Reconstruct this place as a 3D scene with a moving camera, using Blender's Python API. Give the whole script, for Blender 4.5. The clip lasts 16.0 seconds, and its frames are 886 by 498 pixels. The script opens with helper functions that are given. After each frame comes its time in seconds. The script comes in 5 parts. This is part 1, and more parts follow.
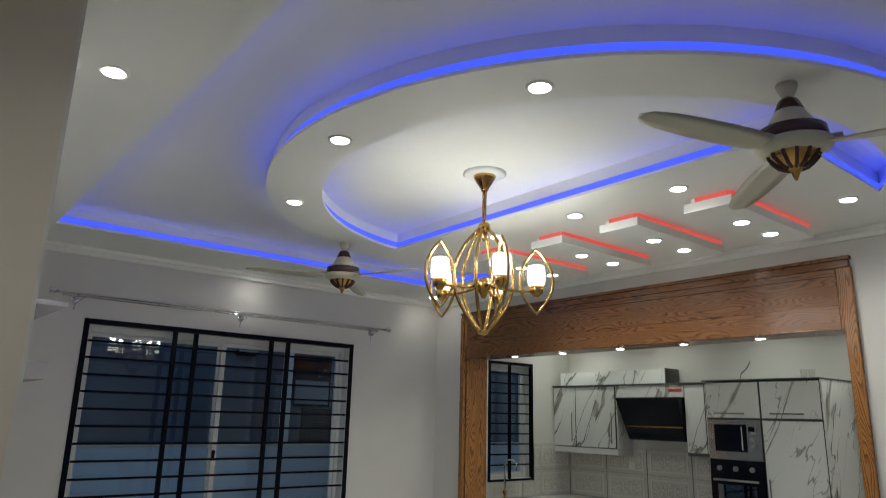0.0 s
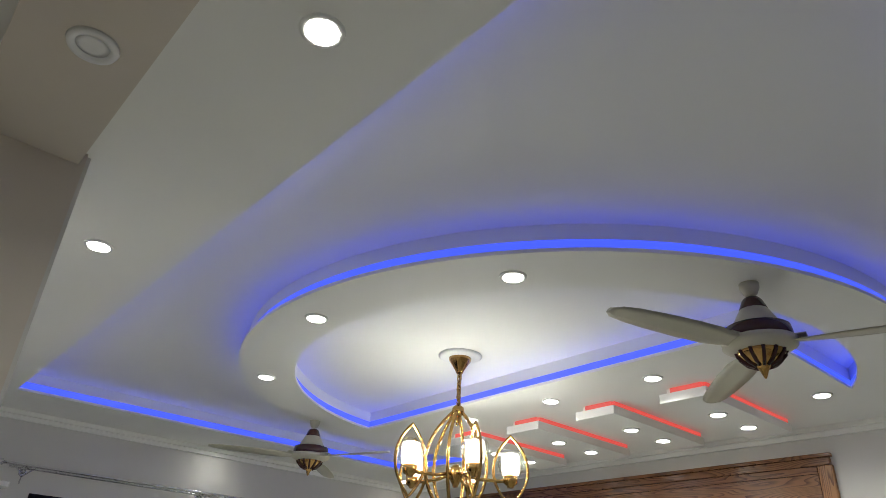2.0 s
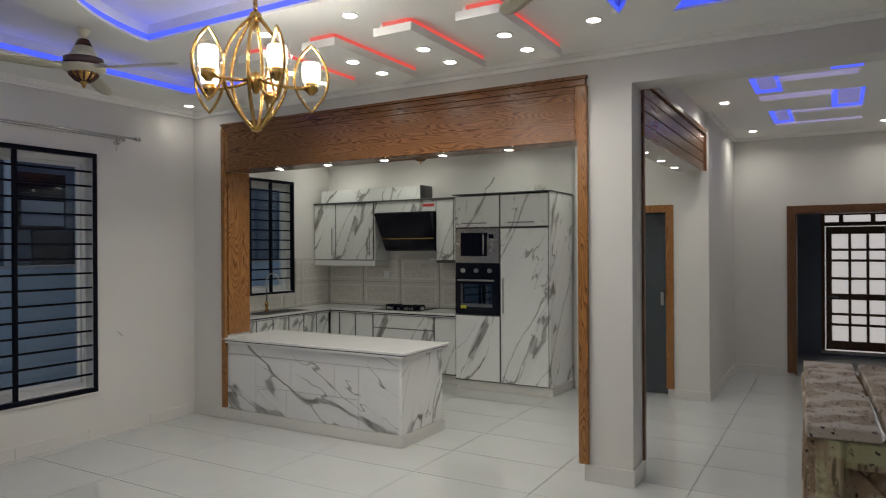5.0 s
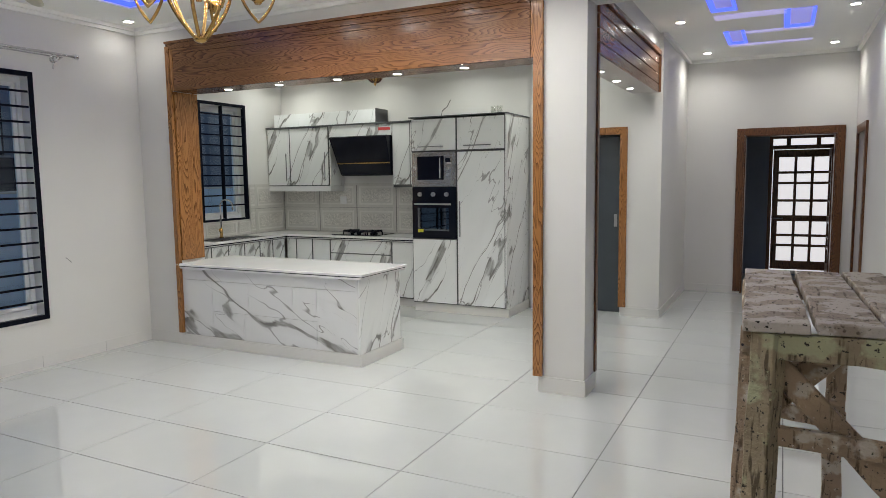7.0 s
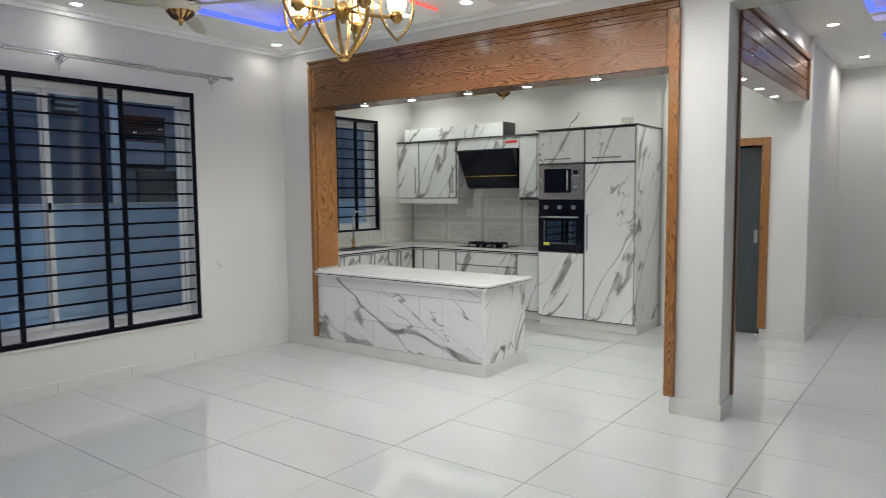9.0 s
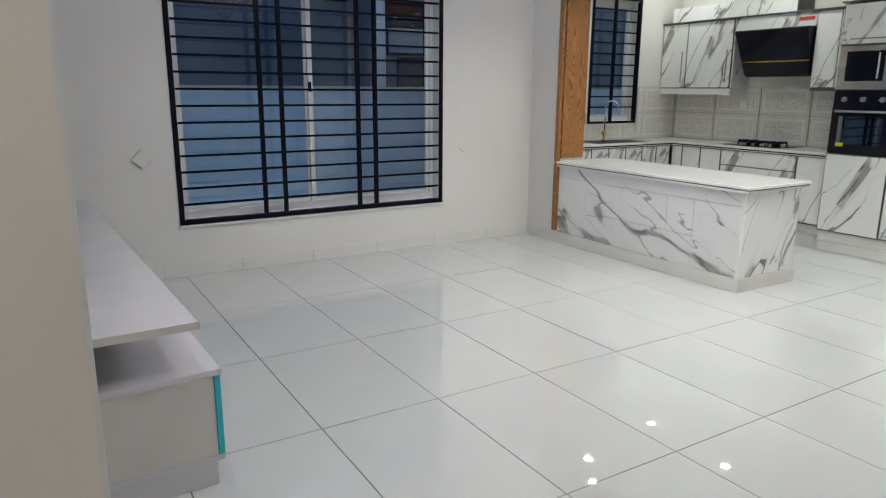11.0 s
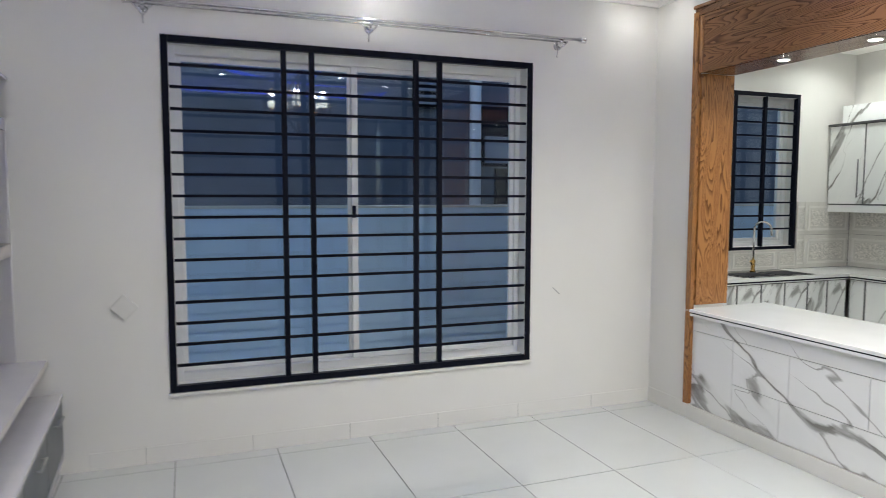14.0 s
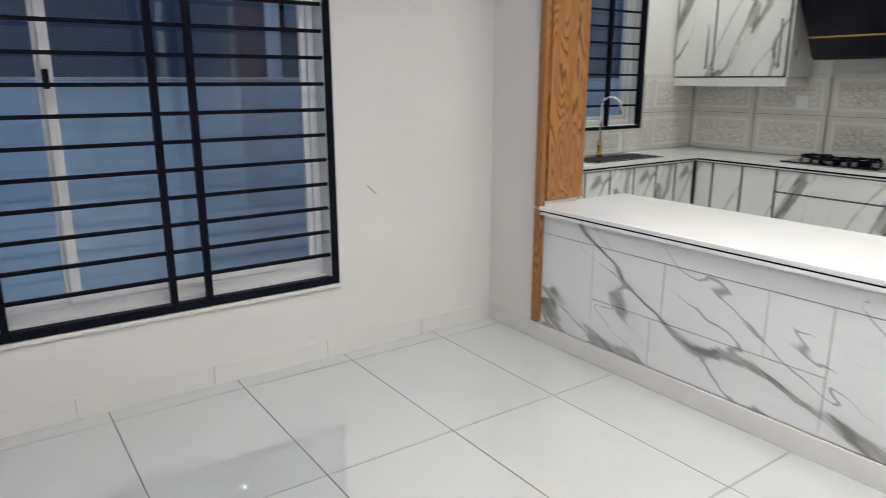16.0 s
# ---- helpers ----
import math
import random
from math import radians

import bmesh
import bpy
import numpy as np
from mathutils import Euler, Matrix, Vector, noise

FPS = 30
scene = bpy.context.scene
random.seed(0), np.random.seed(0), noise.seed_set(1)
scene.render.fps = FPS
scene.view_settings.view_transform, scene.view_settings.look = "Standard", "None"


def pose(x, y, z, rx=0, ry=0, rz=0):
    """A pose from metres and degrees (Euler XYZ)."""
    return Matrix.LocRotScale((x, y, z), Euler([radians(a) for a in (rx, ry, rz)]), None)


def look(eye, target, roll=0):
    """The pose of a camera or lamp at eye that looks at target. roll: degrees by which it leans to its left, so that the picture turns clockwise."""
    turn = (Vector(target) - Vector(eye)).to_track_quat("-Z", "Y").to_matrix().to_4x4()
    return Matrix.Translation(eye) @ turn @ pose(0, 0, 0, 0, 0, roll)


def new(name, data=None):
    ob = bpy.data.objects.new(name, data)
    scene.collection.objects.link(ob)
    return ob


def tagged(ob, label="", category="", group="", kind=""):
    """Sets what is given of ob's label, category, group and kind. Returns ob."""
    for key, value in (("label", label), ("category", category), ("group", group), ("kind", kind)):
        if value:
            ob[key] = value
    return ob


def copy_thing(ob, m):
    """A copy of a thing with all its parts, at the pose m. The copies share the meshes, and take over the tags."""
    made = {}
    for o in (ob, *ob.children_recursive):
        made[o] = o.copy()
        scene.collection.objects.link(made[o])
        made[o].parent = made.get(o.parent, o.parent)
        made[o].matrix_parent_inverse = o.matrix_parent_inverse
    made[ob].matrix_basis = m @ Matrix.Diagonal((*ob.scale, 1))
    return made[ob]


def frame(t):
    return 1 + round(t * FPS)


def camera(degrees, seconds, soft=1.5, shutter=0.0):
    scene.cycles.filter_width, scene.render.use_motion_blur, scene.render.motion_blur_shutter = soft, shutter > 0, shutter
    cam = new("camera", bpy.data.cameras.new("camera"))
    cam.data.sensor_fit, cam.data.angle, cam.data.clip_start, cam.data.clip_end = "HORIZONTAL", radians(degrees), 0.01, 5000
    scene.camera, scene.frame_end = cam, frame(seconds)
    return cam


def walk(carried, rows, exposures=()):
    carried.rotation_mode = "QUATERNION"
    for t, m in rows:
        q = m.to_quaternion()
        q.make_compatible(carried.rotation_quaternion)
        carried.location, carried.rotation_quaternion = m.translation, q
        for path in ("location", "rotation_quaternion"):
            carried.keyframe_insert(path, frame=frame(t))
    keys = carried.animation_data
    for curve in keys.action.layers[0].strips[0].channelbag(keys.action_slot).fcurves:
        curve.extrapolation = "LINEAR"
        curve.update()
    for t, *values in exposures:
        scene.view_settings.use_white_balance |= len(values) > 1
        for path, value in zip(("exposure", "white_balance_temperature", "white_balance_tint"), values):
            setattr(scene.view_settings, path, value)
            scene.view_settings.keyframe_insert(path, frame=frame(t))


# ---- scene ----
PATH = [
    (0, (5.605, -4.497, 1.791), (4.102, -3.27, 2.274), 1.4),
    (0.5, (5.627, -4.498, 1.806), (4.159, -3.308, 2.462), 2.7),
    (1, (5.633, -4.492, 1.813), (4.224, -3.31, 2.598), 3.7),
    (1.5, (5.643, -4.486, 1.81), (4.308, -3.309, 2.722), 3.6),
    (2, (5.643, -4.492, 1.826), (4.303, -3.357, 2.783), 3.2),
    (2.5, (5.624, -4.498, 1.82), (4.189, -3.394, 2.668), 2.9),
    (3, (5.607, -4.482, 1.803), (4.145, -3.318, 2.516), 2.9),
    (3.5, (5.592, -4.448, 1.795), (4.158, -3.159, 2.326), 2.8),
    (4, (5.569, -4.462, 1.753), (4.272, -2.978, 2.087), 1.4),
    (4.5, (5.548, -4.524, 1.703), (4.414, -2.881, 1.825), 0.2),
    (5, (5.543, -4.593, 1.621), (4.542, -2.862, 1.619), -0.3),
    (5.2, (5.548, -4.578, 1.645), (4.597, -2.819, 1.59), -0.7),
    (7.3, (5.568, -4.598, 1.541), (4.678, -2.819, 1.333), -0.7),
    (7.5, (5.573, -4.595, 1.55), (4.651, -2.83, 1.37), -0.7),
    (8, (5.58, -4.603, 1.542), (4.589, -2.873, 1.376), -0.2),
    (8.5, (5.569, -4.623, 1.547), (4.508, -2.936, 1.379), -0.3),
    (9, (5.549, -4.641, 1.535), (4.352, -3.047, 1.371), -0.5),
    (9.2, (5.552, -4.645, 1.54), (4.274, -3.116, 1.374), -0.7),
    (11.3, (5.362, -4.204, 1.375), (3.662, -3.291, 0.853), -0.4),
    (11.5, (5.275, -4.137, 1.35), (3.541, -3.31, 0.793), -1.0),
    (12, (5.079, -3.924, 1.385), (3.181, -3.521, 0.902), 0.9),
    (12.2, (4.996, -3.818, 1.393), (3.069, -3.534, 0.938), 0.6),
    (12.5, (4.879, -3.753, 1.398), (2.947, -3.415, 1.005), -0.1),
    (13, (4.591, -3.642, 1.545), (2.673, -3.09, 1.415), -0.6),
    (13.5, (4.402, -3.467, 1.553), (2.501, -2.856, 1.453), -1.9),
    (14, (4.21, -3.26, 1.559), (2.346, -2.552, 1.399), 0.1),
    (14.5, (3.958, -3.167, 1.47), (2.305, -2.061, 1.26), 0.1),
    (15, (3.754, -3.041, 1.444), (2.367, -1.662, 1.023), -4.0),
    (15.5, (3.39, -2.775, 1.416), (2.004, -1.416, 0.934), -0.9),
    (16, (3.169, -2.553, 1.441), (1.58, -1.438, 0.959), -0.0),
]
cam = camera(66.3, 16.0, 0.55, 0.25)
walk(cam, [(t, look(eye, target, roll)) for t, eye, target, roll in PATH],
     [(0, -0.92, 6850, 6), (0.6, -0.86, 6850, 6), (1.5, -0.76, 6850, 6), (2.2, -0.80, 6850, 6), (3.0, -0.92, 6850, 6), (3.5, -0.92, 6850, 6), (4.5, -0.86, 6950, 9),
      (5.2, -0.74, 7000, 11), (7.3, -0.06, 6600, 10), (9.0, -0.04, 6550, 9), (11.5, 0.08, 6550, 10), (12.0, 0.38, 6550, 10), (12.5, 0.44, 6550, 10),
      (13.0, 0.52, 6550, 10), (13.5, 0.42, 6500, 9), (14.0, 0.36, 6500, 10), (14.5, 0.26, 6550, 11), (15.0, 0.14, 6650, 13), (16.0, 0.24, 6600, 12)])

# ---- world and light ----
world = bpy.data.worlds.new("dusk_sky")
scene.world = world
world.use_nodes = True
wn = world.node_tree.nodes
sky = wn.new("ShaderNodeTexSky")
sky.sky_type = 'NISHITA'
sky.sun_disc = False
sky.sun_elevation = radians(62)
sky.sun_rotation = radians(200)
wn["Background"].inputs["Strength"].default_value = 0.15
world.node_tree.links.new(sky.outputs[0], wn["Background"].inputs["Color"])

DOWN_W = 3.65        # watts of one ceiling downlight
BULB_W = 5.3        # watts of one chandelier bulb
BLUE_E, RED_E, COVE_E = 2.2, 1.2, 5.0


# ---- materials ----
def mat(name, color, rough=0.5, metal=0.0, var=0.06, scale=6.0, bump=0.0, bump_scale=60.0, spec=0.5, ior=1.5):
    """Principled material with two scales of value variation and fine relief."""
    m = bpy.data.materials.new(name)
    m.use_nodes = True
    nt = m.node_tree
    b = nt.nodes["Principled BSDF"]
    b.inputs["Roughness"].default_value = rough
    b.inputs["Metallic"].default_value = metal
    b.inputs["Specular IOR Level"].default_value = spec
    b.inputs["IOR"].default_value = ior
    tc = nt.nodes.new("ShaderNodeTexCoord")
    n1 = nt.nodes.new("ShaderNodeTexNoise")
    n1.inputs["Scale"].default_value = scale
    n1.inputs["Detail"].default_value = 6
    nt.links.new(tc.outputs["Object"], n1.inputs["Vector"])
    hsv = nt.nodes.new("ShaderNodeHueSaturation")
    hsv.inputs["Color"].default_value = (*color, 1)
    mr = nt.nodes.new("ShaderNodeMapRange")
    mr.inputs["From Min"].default_value, mr.inputs["From Max"].default_value = 0.3, 0.7
    mr.inputs["To Min"].default_value, mr.inputs["To Max"].default_value = 1 - var, 1 + var
    nt.links.new(n1.outputs["Fac"], mr.inputs["Value"])
    nt.links.new(mr.outputs[0], hsv.inputs["Value"])
    nt.links.new(hsv.outputs[0], b.inputs["Base Color"])
    rr = nt.nodes.new("ShaderNodeMapRange")
    rr.inputs["To Min"].default_value, rr.inputs["To Max"].default_value = max(0.02, rough * 0.85), min(1, rough * 1.15)
    nt.links.new(n1.outputs["Fac"], rr.inputs["Value"])
    nt.links.new(rr.outputs[0], b.inputs["Roughness"])
    if bump:
        n2 = nt.nodes.new("ShaderNodeTexNoise")
        n2.inputs["Scale"].default_value = bump_scale
        n2.inputs["Detail"].default_value = 4
        nt.links.new(tc.outputs["Object"], n2.inputs["Vector"])
        bp = nt.nodes.new("ShaderNodeBump")
        bp.inputs["Strength"].default_value = bump
        bp.inputs["Distance"].default_value = 0.01
        nt.links.new(n2.outputs["Fac"], bp.inputs["Height"])
        nt.links.new(bp.outputs[0], b.inputs["Normal"])
    return m


def glow(name, color, strength, base=0.8):
    m = bpy.data.materials.new(name)
    m.use_nodes = True
    b = m.node_tree.nodes["Principled BSDF"]
    b.inputs["Base Color"].default_value = (base, base, base, 1)
    b.inputs["Emission Color"].default_value = (*color, 1)
    b.inputs["Emission Strength"].default_value = strength
    return m


def marble(name, turn, size, width, base=(0.80, 0.80, 0.79), dens=0.5, long=3.0):
    """White laminate with grey veins that run at the given turn (degrees)."""
    m = bpy.data.materials.new(name)
    m.use_nodes = True
    nt = m.node_tree
    L = nt.links
    b = nt.nodes["Principled BSDF"]
    b.inputs["Roughness"].default_value = 0.16
    tc = nt.nodes.new("ShaderNodeTexCoord")
    sp3 = nt.nodes.new("ShaderNodeSeparateXYZ")
    L.new(tc.outputs["Object"], sp3.inputs[0])
    along = nt.nodes.new("ShaderNodeMath")
    L.new(sp3.outputs["X"], along.inputs[0])
    L.new(sp3.outputs["Y"], along.inputs[1])
    flat = nt.nodes.new("ShaderNodeCombineXYZ")
    L.new(along.outputs[0], flat.inputs["X"])
    L.new(sp3.outputs["Z"], flat.inputs["Y"])
    mp = nt.nodes.new("ShaderNodeMapping")
    mp.vector_type = 'TEXTURE'
    mp.inputs["Rotation"].default_value = (0, 0, radians(turn))
    mp.inputs["Scale"].default_value = (1 / size, long / size, 1)
    L.new(flat.outputs[0], mp.inputs["Vector"])
    warp = nt.nodes.new("ShaderNodeTexNoise")
    warp.noise_dimensions = '2D'
    warp.inputs["Scale"].default_value = 2.0
    warp.inputs["Detail"].default_value = 4
    L.new(mp.outputs[0], warp.inputs["Vector"])
    add = nt.nodes.new("ShaderNodeMixRGB")
    add.blend_type = 'LINEAR_LIGHT'
    add.inputs[0].default_value = 0.2
    L.new(mp.outputs[0], add.inputs[1])
    L.new(warp.outputs["Color"], add.inputs[2])

    def vein(scale, w, seed, lo, hi, sharp):
        """Broken strokes along the level lines of stretched noise; their width swells and dies away."""
        sh = nt.nodes.new("ShaderNodeVectorMath")
        sh.operation = 'ADD'
        sh.inputs[1].default_value = (seed, seed * 1.7, seed * 0.6)
        L.new(add.outputs[0], sh.inputs[0])
        n = nt.nodes.new("ShaderNodeTexNoise")
        n.noise_dimensions = '2D'
        n.inputs["Scale"].default_value = scale
        n.inputs["Detail"].default_value = 3
        n.inputs["Roughness"].default_value = 0.45
        L.new(sh.outputs[0], n.inputs["Vector"])
        off = nt.nodes.new("ShaderNodeMath")
        off.operation = 'SUBTRACT'
        off.inputs[1].default_value = 0.5
        L.new(n.outputs["Fac"], off.inputs[0])
        dist = nt.nodes.new("ShaderNodeMath")
        dist.operation = 'ABSOLUTE'
        L.new(off.outputs[0], dist.inputs[0])
        wn2 = nt.nodes.new("ShaderNodeTexNoise")
        wn2.noise_dimensions = '2D'
        wn2.inputs["Scale"].default_value = scale * 1.6
        wn2.inputs["Detail"].default_value = 4
        L.new(sh.outputs[0], wn2.inputs["Vector"])
        wm = nt.nodes.new("ShaderNodeMapRange")
        wm.inputs["From Min"].default_value, wm.inputs["From Max"].default_value = lo, hi
        wm.inputs["To Min"].default_value, wm.inputs["To Max"].default_value = 0.0004, w
        L.new(wn2.outputs["Fac"], wm.inputs["Value"])
        d = nt.nodes.new("ShaderNodeMath")
        d.operation = 'DIVIDE'
        L.new(dist.outputs[0], d.inputs[0])
        L.new(wm.outputs[0], d.inputs[1])
        r = nt.nodes.new("ShaderNodeMapRange")
        r.inputs["From Min"].default_value, r.inputs["From Max"].default_value = sharp, 1.15
        r.inputs["To Min"].default_value, r.inputs["To Max"].default_value = 1, 0
        L.new(d.outputs[0], r.inputs["Value"])
        return r.outputs[0]

    def times(a, f):
        k = nt.nodes.new("ShaderNodeMath")
        k.operation = 'MULTIPLY'
        k.inputs[1].default_value = f
        L.new(a, k.inputs[0])
        return k.outputs[0]

    def most(a, c):
        k = nt.nodes.new("ShaderNodeMath")
        k.operation = 'MAXIMUM'
        L.new(a, k.inputs[0])
        L.new(c, k.inputs[1])
        return k.outputs[0]

    grain = nt.nodes.new("ShaderNodeTexNoise")
    grain.inputs["Scale"].default_value = 9.0
    grain.inputs["Detail"].default_value = 6
    L.new(add.outputs[0], grain.inputs["Vector"])
    gm = nt.nodes.new("ShaderNodeMapRange")
    gm.inputs["From Min"].default_value, gm.inputs["From Max"].default_value = 0.35, 0.6
    gm.inputs["To Min"].default_value, gm.inputs["To Max"].default_value = 0.45, 1.0
    L.new(grain.outputs["Fac"], gm.inputs["Value"])
    main = nt.nodes.new("ShaderNodeMath")
    main.operation = 'MULTIPLY'
    L.new(vein(1.0, width, 1.7, dens, dens + 0.2, 0.55), main.inputs[0])
    L.new(gm.outputs[0], main.inputs[1])
    fine = times(vein(1.7, width * 0.45, 5.2, dens + 0.03, dens + 0.25, 0.3), 0.7)
    halo = times(vein(1.0, width * 2.4, 1.7, dens, dens + 0.2, 0.0), 0.16)
    veins = most(most(main.outputs[0], fine), halo)
    cloud = nt.nodes.new("ShaderNodeTexNoise")
    cloud.inputs["Scale"].default_value = 3.0
    L.new(add.outputs[0], cloud.inputs["Vector"])
    cm = nt.nodes.new("ShaderNodeMixRGB")
    cm.inputs[1].default_value = (*base, 1)
    cm.inputs[2].default_value = (base[0] * 0.9, base[1] * 0.9, base[2] * 0.9, 1)
    L.new(cloud.outputs["Fac"], cm.inputs[0])
    mixv = nt.nodes.new("ShaderNodeMixRGB")
    mixv.inputs[2].default_value = (0.20, 0.192, 0.18, 1)
    L.new(veins, mixv.inputs[0])
    L.new(cm.outputs[0], mixv.inputs[1])
    L.new(mixv.outputs[0], b.inputs["Base Color"])
    return m


def oak(name, along, c1=(0.36, 0.155, 0.055), c2=(0.15, 0.055, 0.018), rough=0.22):
    """Varnished oak; along: the axis of the grain."""
    m = bpy.data.materials.new(name)
    m.use_nodes = True
    nt = m.node_tree
    L = nt.links
    b = nt.nodes["Principled BSDF"]
    b.inputs["Roughness"].default_value = rough
    tc = nt.nodes.new("ShaderNodeTexCoord")
    mp = nt.nodes.new("ShaderNodeMapping")
    s = [7.0, 7.0, 7.0]
    s[along] = 0.9
    mp.inputs["Scale"].default_value = s
    L.new(tc.outputs["Object"], mp.inputs["Vector"])
    n0 = nt.nodes.new("ShaderNodeTexNoise")
    n0.inputs["Scale"].default_value = 0.9
    n0.inputs["Detail"].default_value = 2
    L.new(mp.outputs[0], n0.inputs["Vector"])
    ml = nt.nodes.new("ShaderNodeMath")
    ml.operation = 'MULTIPLY'
    ml.inputs[1].default_value = 38.0
    L.new(n0.outputs["Fac"], ml.inputs[0])
    fr = nt.nodes.new("ShaderNodeMath")
    fr.operation = 'FRACT'
    L.new(ml.outputs[0], fr.inputs[0])
    fine = nt.nodes.new("ShaderNodeMapping")
    s2 = [160.0, 160.0, 160.0]
    s2[along] = 7.0
    fine.inputs["Scale"].default_value = s2
    L.new(tc.outputs["Object"], fine.inputs["Vector"])
    n1 = nt.nodes.new("ShaderNodeTexNoise")
    n1.inputs["Scale"].default_value = 1.0
    n1.inputs["Detail"].default_value = 4
    L.new(fine.outputs[0], n1.inputs["Vector"])
    mx = nt.nodes.new("ShaderNodeMixRGB")
    mx.inputs[0].default_value = 0.33
    L.new(fr.outputs[0], mx.inputs[1])
    L.new(n1.outputs["Fac"], mx.inputs[2])
    rp = nt.nodes.new("ShaderNodeValToRGB")
    rp.color_ramp.elements[0].position, rp.color_ramp.elements[1].position = 0.20, 0.52
    rp.color_ramp.elements[0].color = (*c2, 1)
    rp.color_ramp.elements[1].color = (*c1, 1)
    L.new(mx.outputs[0], rp.inputs[0])
    L.new(rp.outputs[0], b.inputs["Base Color"])
    bp = nt.nodes.new("ShaderNodeBump")
    bp.inputs["Strength"].default_value = 0.08
    bp.inputs["Distance"].default_value = 0.004
    L.new(mx.outputs[0], bp.inputs["Height"])
    L.new(bp.outputs[0], b.inputs["Normal"])
    return m


def glass(name, color, rough=0.0, clear=0.9):
    """Thin pane: part see-through, part mirror."""
    m = bpy.data.materials.new(name)
    m.use_nodes = True
    nt = m.node_tree
    out = nt.nodes["Material Output"]
    tr = nt.nodes.new("ShaderNodeBsdfTransparent")
    tr.inputs["Color"].default_value = (*color, 1)
    gl = nt.nodes.new("ShaderNodeBsdfGlossy")
    gl.inputs["Roughness"].default_value = rough
    gl.inputs["Color"].default_value = (0.9, 0.95, 1, 1)
    mix = nt.nodes.new("ShaderNodeMixShader")
    mix.inputs[0].default_value = 1 - clear
    nt.links.new(tr.outputs[0], mix.inputs[1])
    nt.links.new(gl.outputs[0], mix.inputs[2])
    nt.links.new(mix.outputs[0], out.inputs["Surface"])
    return m


WALL = mat("wall_paint", (0.68, 0.665, 0.635), 0.55, var=0.025, scale=1.3, bump=0.05, bump_scale=220)
CEIL = mat("ceiling_paint", (0.88, 0.88, 0.85), 0.6, var=0.02, scale=1.1, bump=0.03, bump_scale=200)
TRIMW = mat("white_trim", (0.67, 0.655, 0.625), 0.4, var=0.03, scale=3)
TILE = mat("polished_tile", (0.545, 0.56, 0.545), 0.014, var=0.03, scale=2.2, spec=0.5, ior=2.4)
# wall paint tinted beige to stand for warm light from the sitting area
WARM_WALL = mat("warm_lit_plaster", (0.66, 0.595, 0.52), 0.55, var=0.025, scale=1.3, bump=0.05, bump_scale=220)
GROUT = mat("grout", (0.15, 0.15, 0.145), 0.8, var=0.2, scale=14)
MARB_T = marble("marble_tall", -27, 2.1, 0.022, base=(0.83, 0.84, 0.825), dens=0.36, long=4.2)
MARB_I = marble("marble_island", 65, 1.5, 0.031, base=(0.76, 0.76, 0.755), dens=0.385, long=3.2)
GAP = mat("dark_gap", (0.10, 0.10, 0.10), 0.5)
EDGE = mat("grey_edging", (0.10, 0.102, 0.105), 0.35, metal=0.3, var=0.08)
TOPW = mat("white_worktop", (0.75, 0.75, 0.74), 0.10, var=0.02, scale=4)
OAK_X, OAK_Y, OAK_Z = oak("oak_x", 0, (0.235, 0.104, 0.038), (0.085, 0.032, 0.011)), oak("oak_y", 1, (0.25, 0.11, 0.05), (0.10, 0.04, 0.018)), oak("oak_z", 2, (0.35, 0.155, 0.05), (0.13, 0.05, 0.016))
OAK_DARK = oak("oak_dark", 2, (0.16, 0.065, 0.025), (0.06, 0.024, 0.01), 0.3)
BLACK = mat("black_steel", (0.006, 0.007, 0.013), 0.42, var=0.2, scale=20, spec=0.06)
ALU = mat("white_aluminium", (0.72, 0.73, 0.74), 0.35, var=0.03)
GLASS_B = glass("tinted_glass", (0.89, 0.96, 1.0), 0.0, 0.955)
GLASS_D = glass("dark_tinted_glass", (0.82, 0.92, 1.0), 0.0, 0.94)
GLASS_K = glass("oven_glass", (0.05, 0.05, 0.06), 0.03, 0.8)
GLASS_C = glass("clear_glass", (0.97, 0.97, 0.95), 0.0, 0.9)
OVENB = mat("black_gloss", (0.008, 0.009, 0.016), 0.06, var=0.1, spec=0.22)
STEEL = mat("brushed_steel", (0.45, 0.45, 0.45), 0.33, metal=1.0, var=0.03, scale=8)
HANDLE = mat("handle_steel", (0.20, 0.20, 0.21), 0.35, metal=0.7, var=0.05)
STEEL_L = mat("bright_steel", (0.66, 0.655, 0.645), 0.26, metal=1.0, var=0.03, scale=8)
CHROME = mat("chrome", (0.75, 0.75, 0.76), 0.12, metal=1.0, var=0.03)
GOLD = mat("brushed_gold", (0.52, 0.32, 0.105), 0.24, metal=1.0, var=0.1, scale=20)
BRASS = mat("shiny_brass", (0.62, 0.36, 0.12), 0.14, metal=1.0, var=0.05)
CREAM = mat("fan_cream", (0.56, 0.53, 0.42), 0.35, var=0.04)
MAROON = mat("fan_maroon", (0.055, 0.02, 0.02), 0.25, var=0.1)
OPAL = glow("opal_glass_lit", (1.0, 0.92, 0.78), 4.5)
LENS = glow("led_lens", (1.0, 0.99, 0.96), 42.0)
BLUE_GLOW = glow("blue_led_glow", (0.045, 0.09, 1.0), BLUE_E, 0.08)
LED_C = glow("blue_cove_led", (0.03, 0.055, 1.0), COVE_E, 0.08)
BLUE_DIM = glow("dim_blue_glow", (0.22, 0.22, 1.0), 0.55, 0.5)
LAVENDER_GLOW = glow("lavender_plaster_glow", (0.50, 0.45, 1.0), 0.55, 0.5)
LED_R = glow("red_led", (1.0, 0.10, 0.09), RED_E, 0.1)
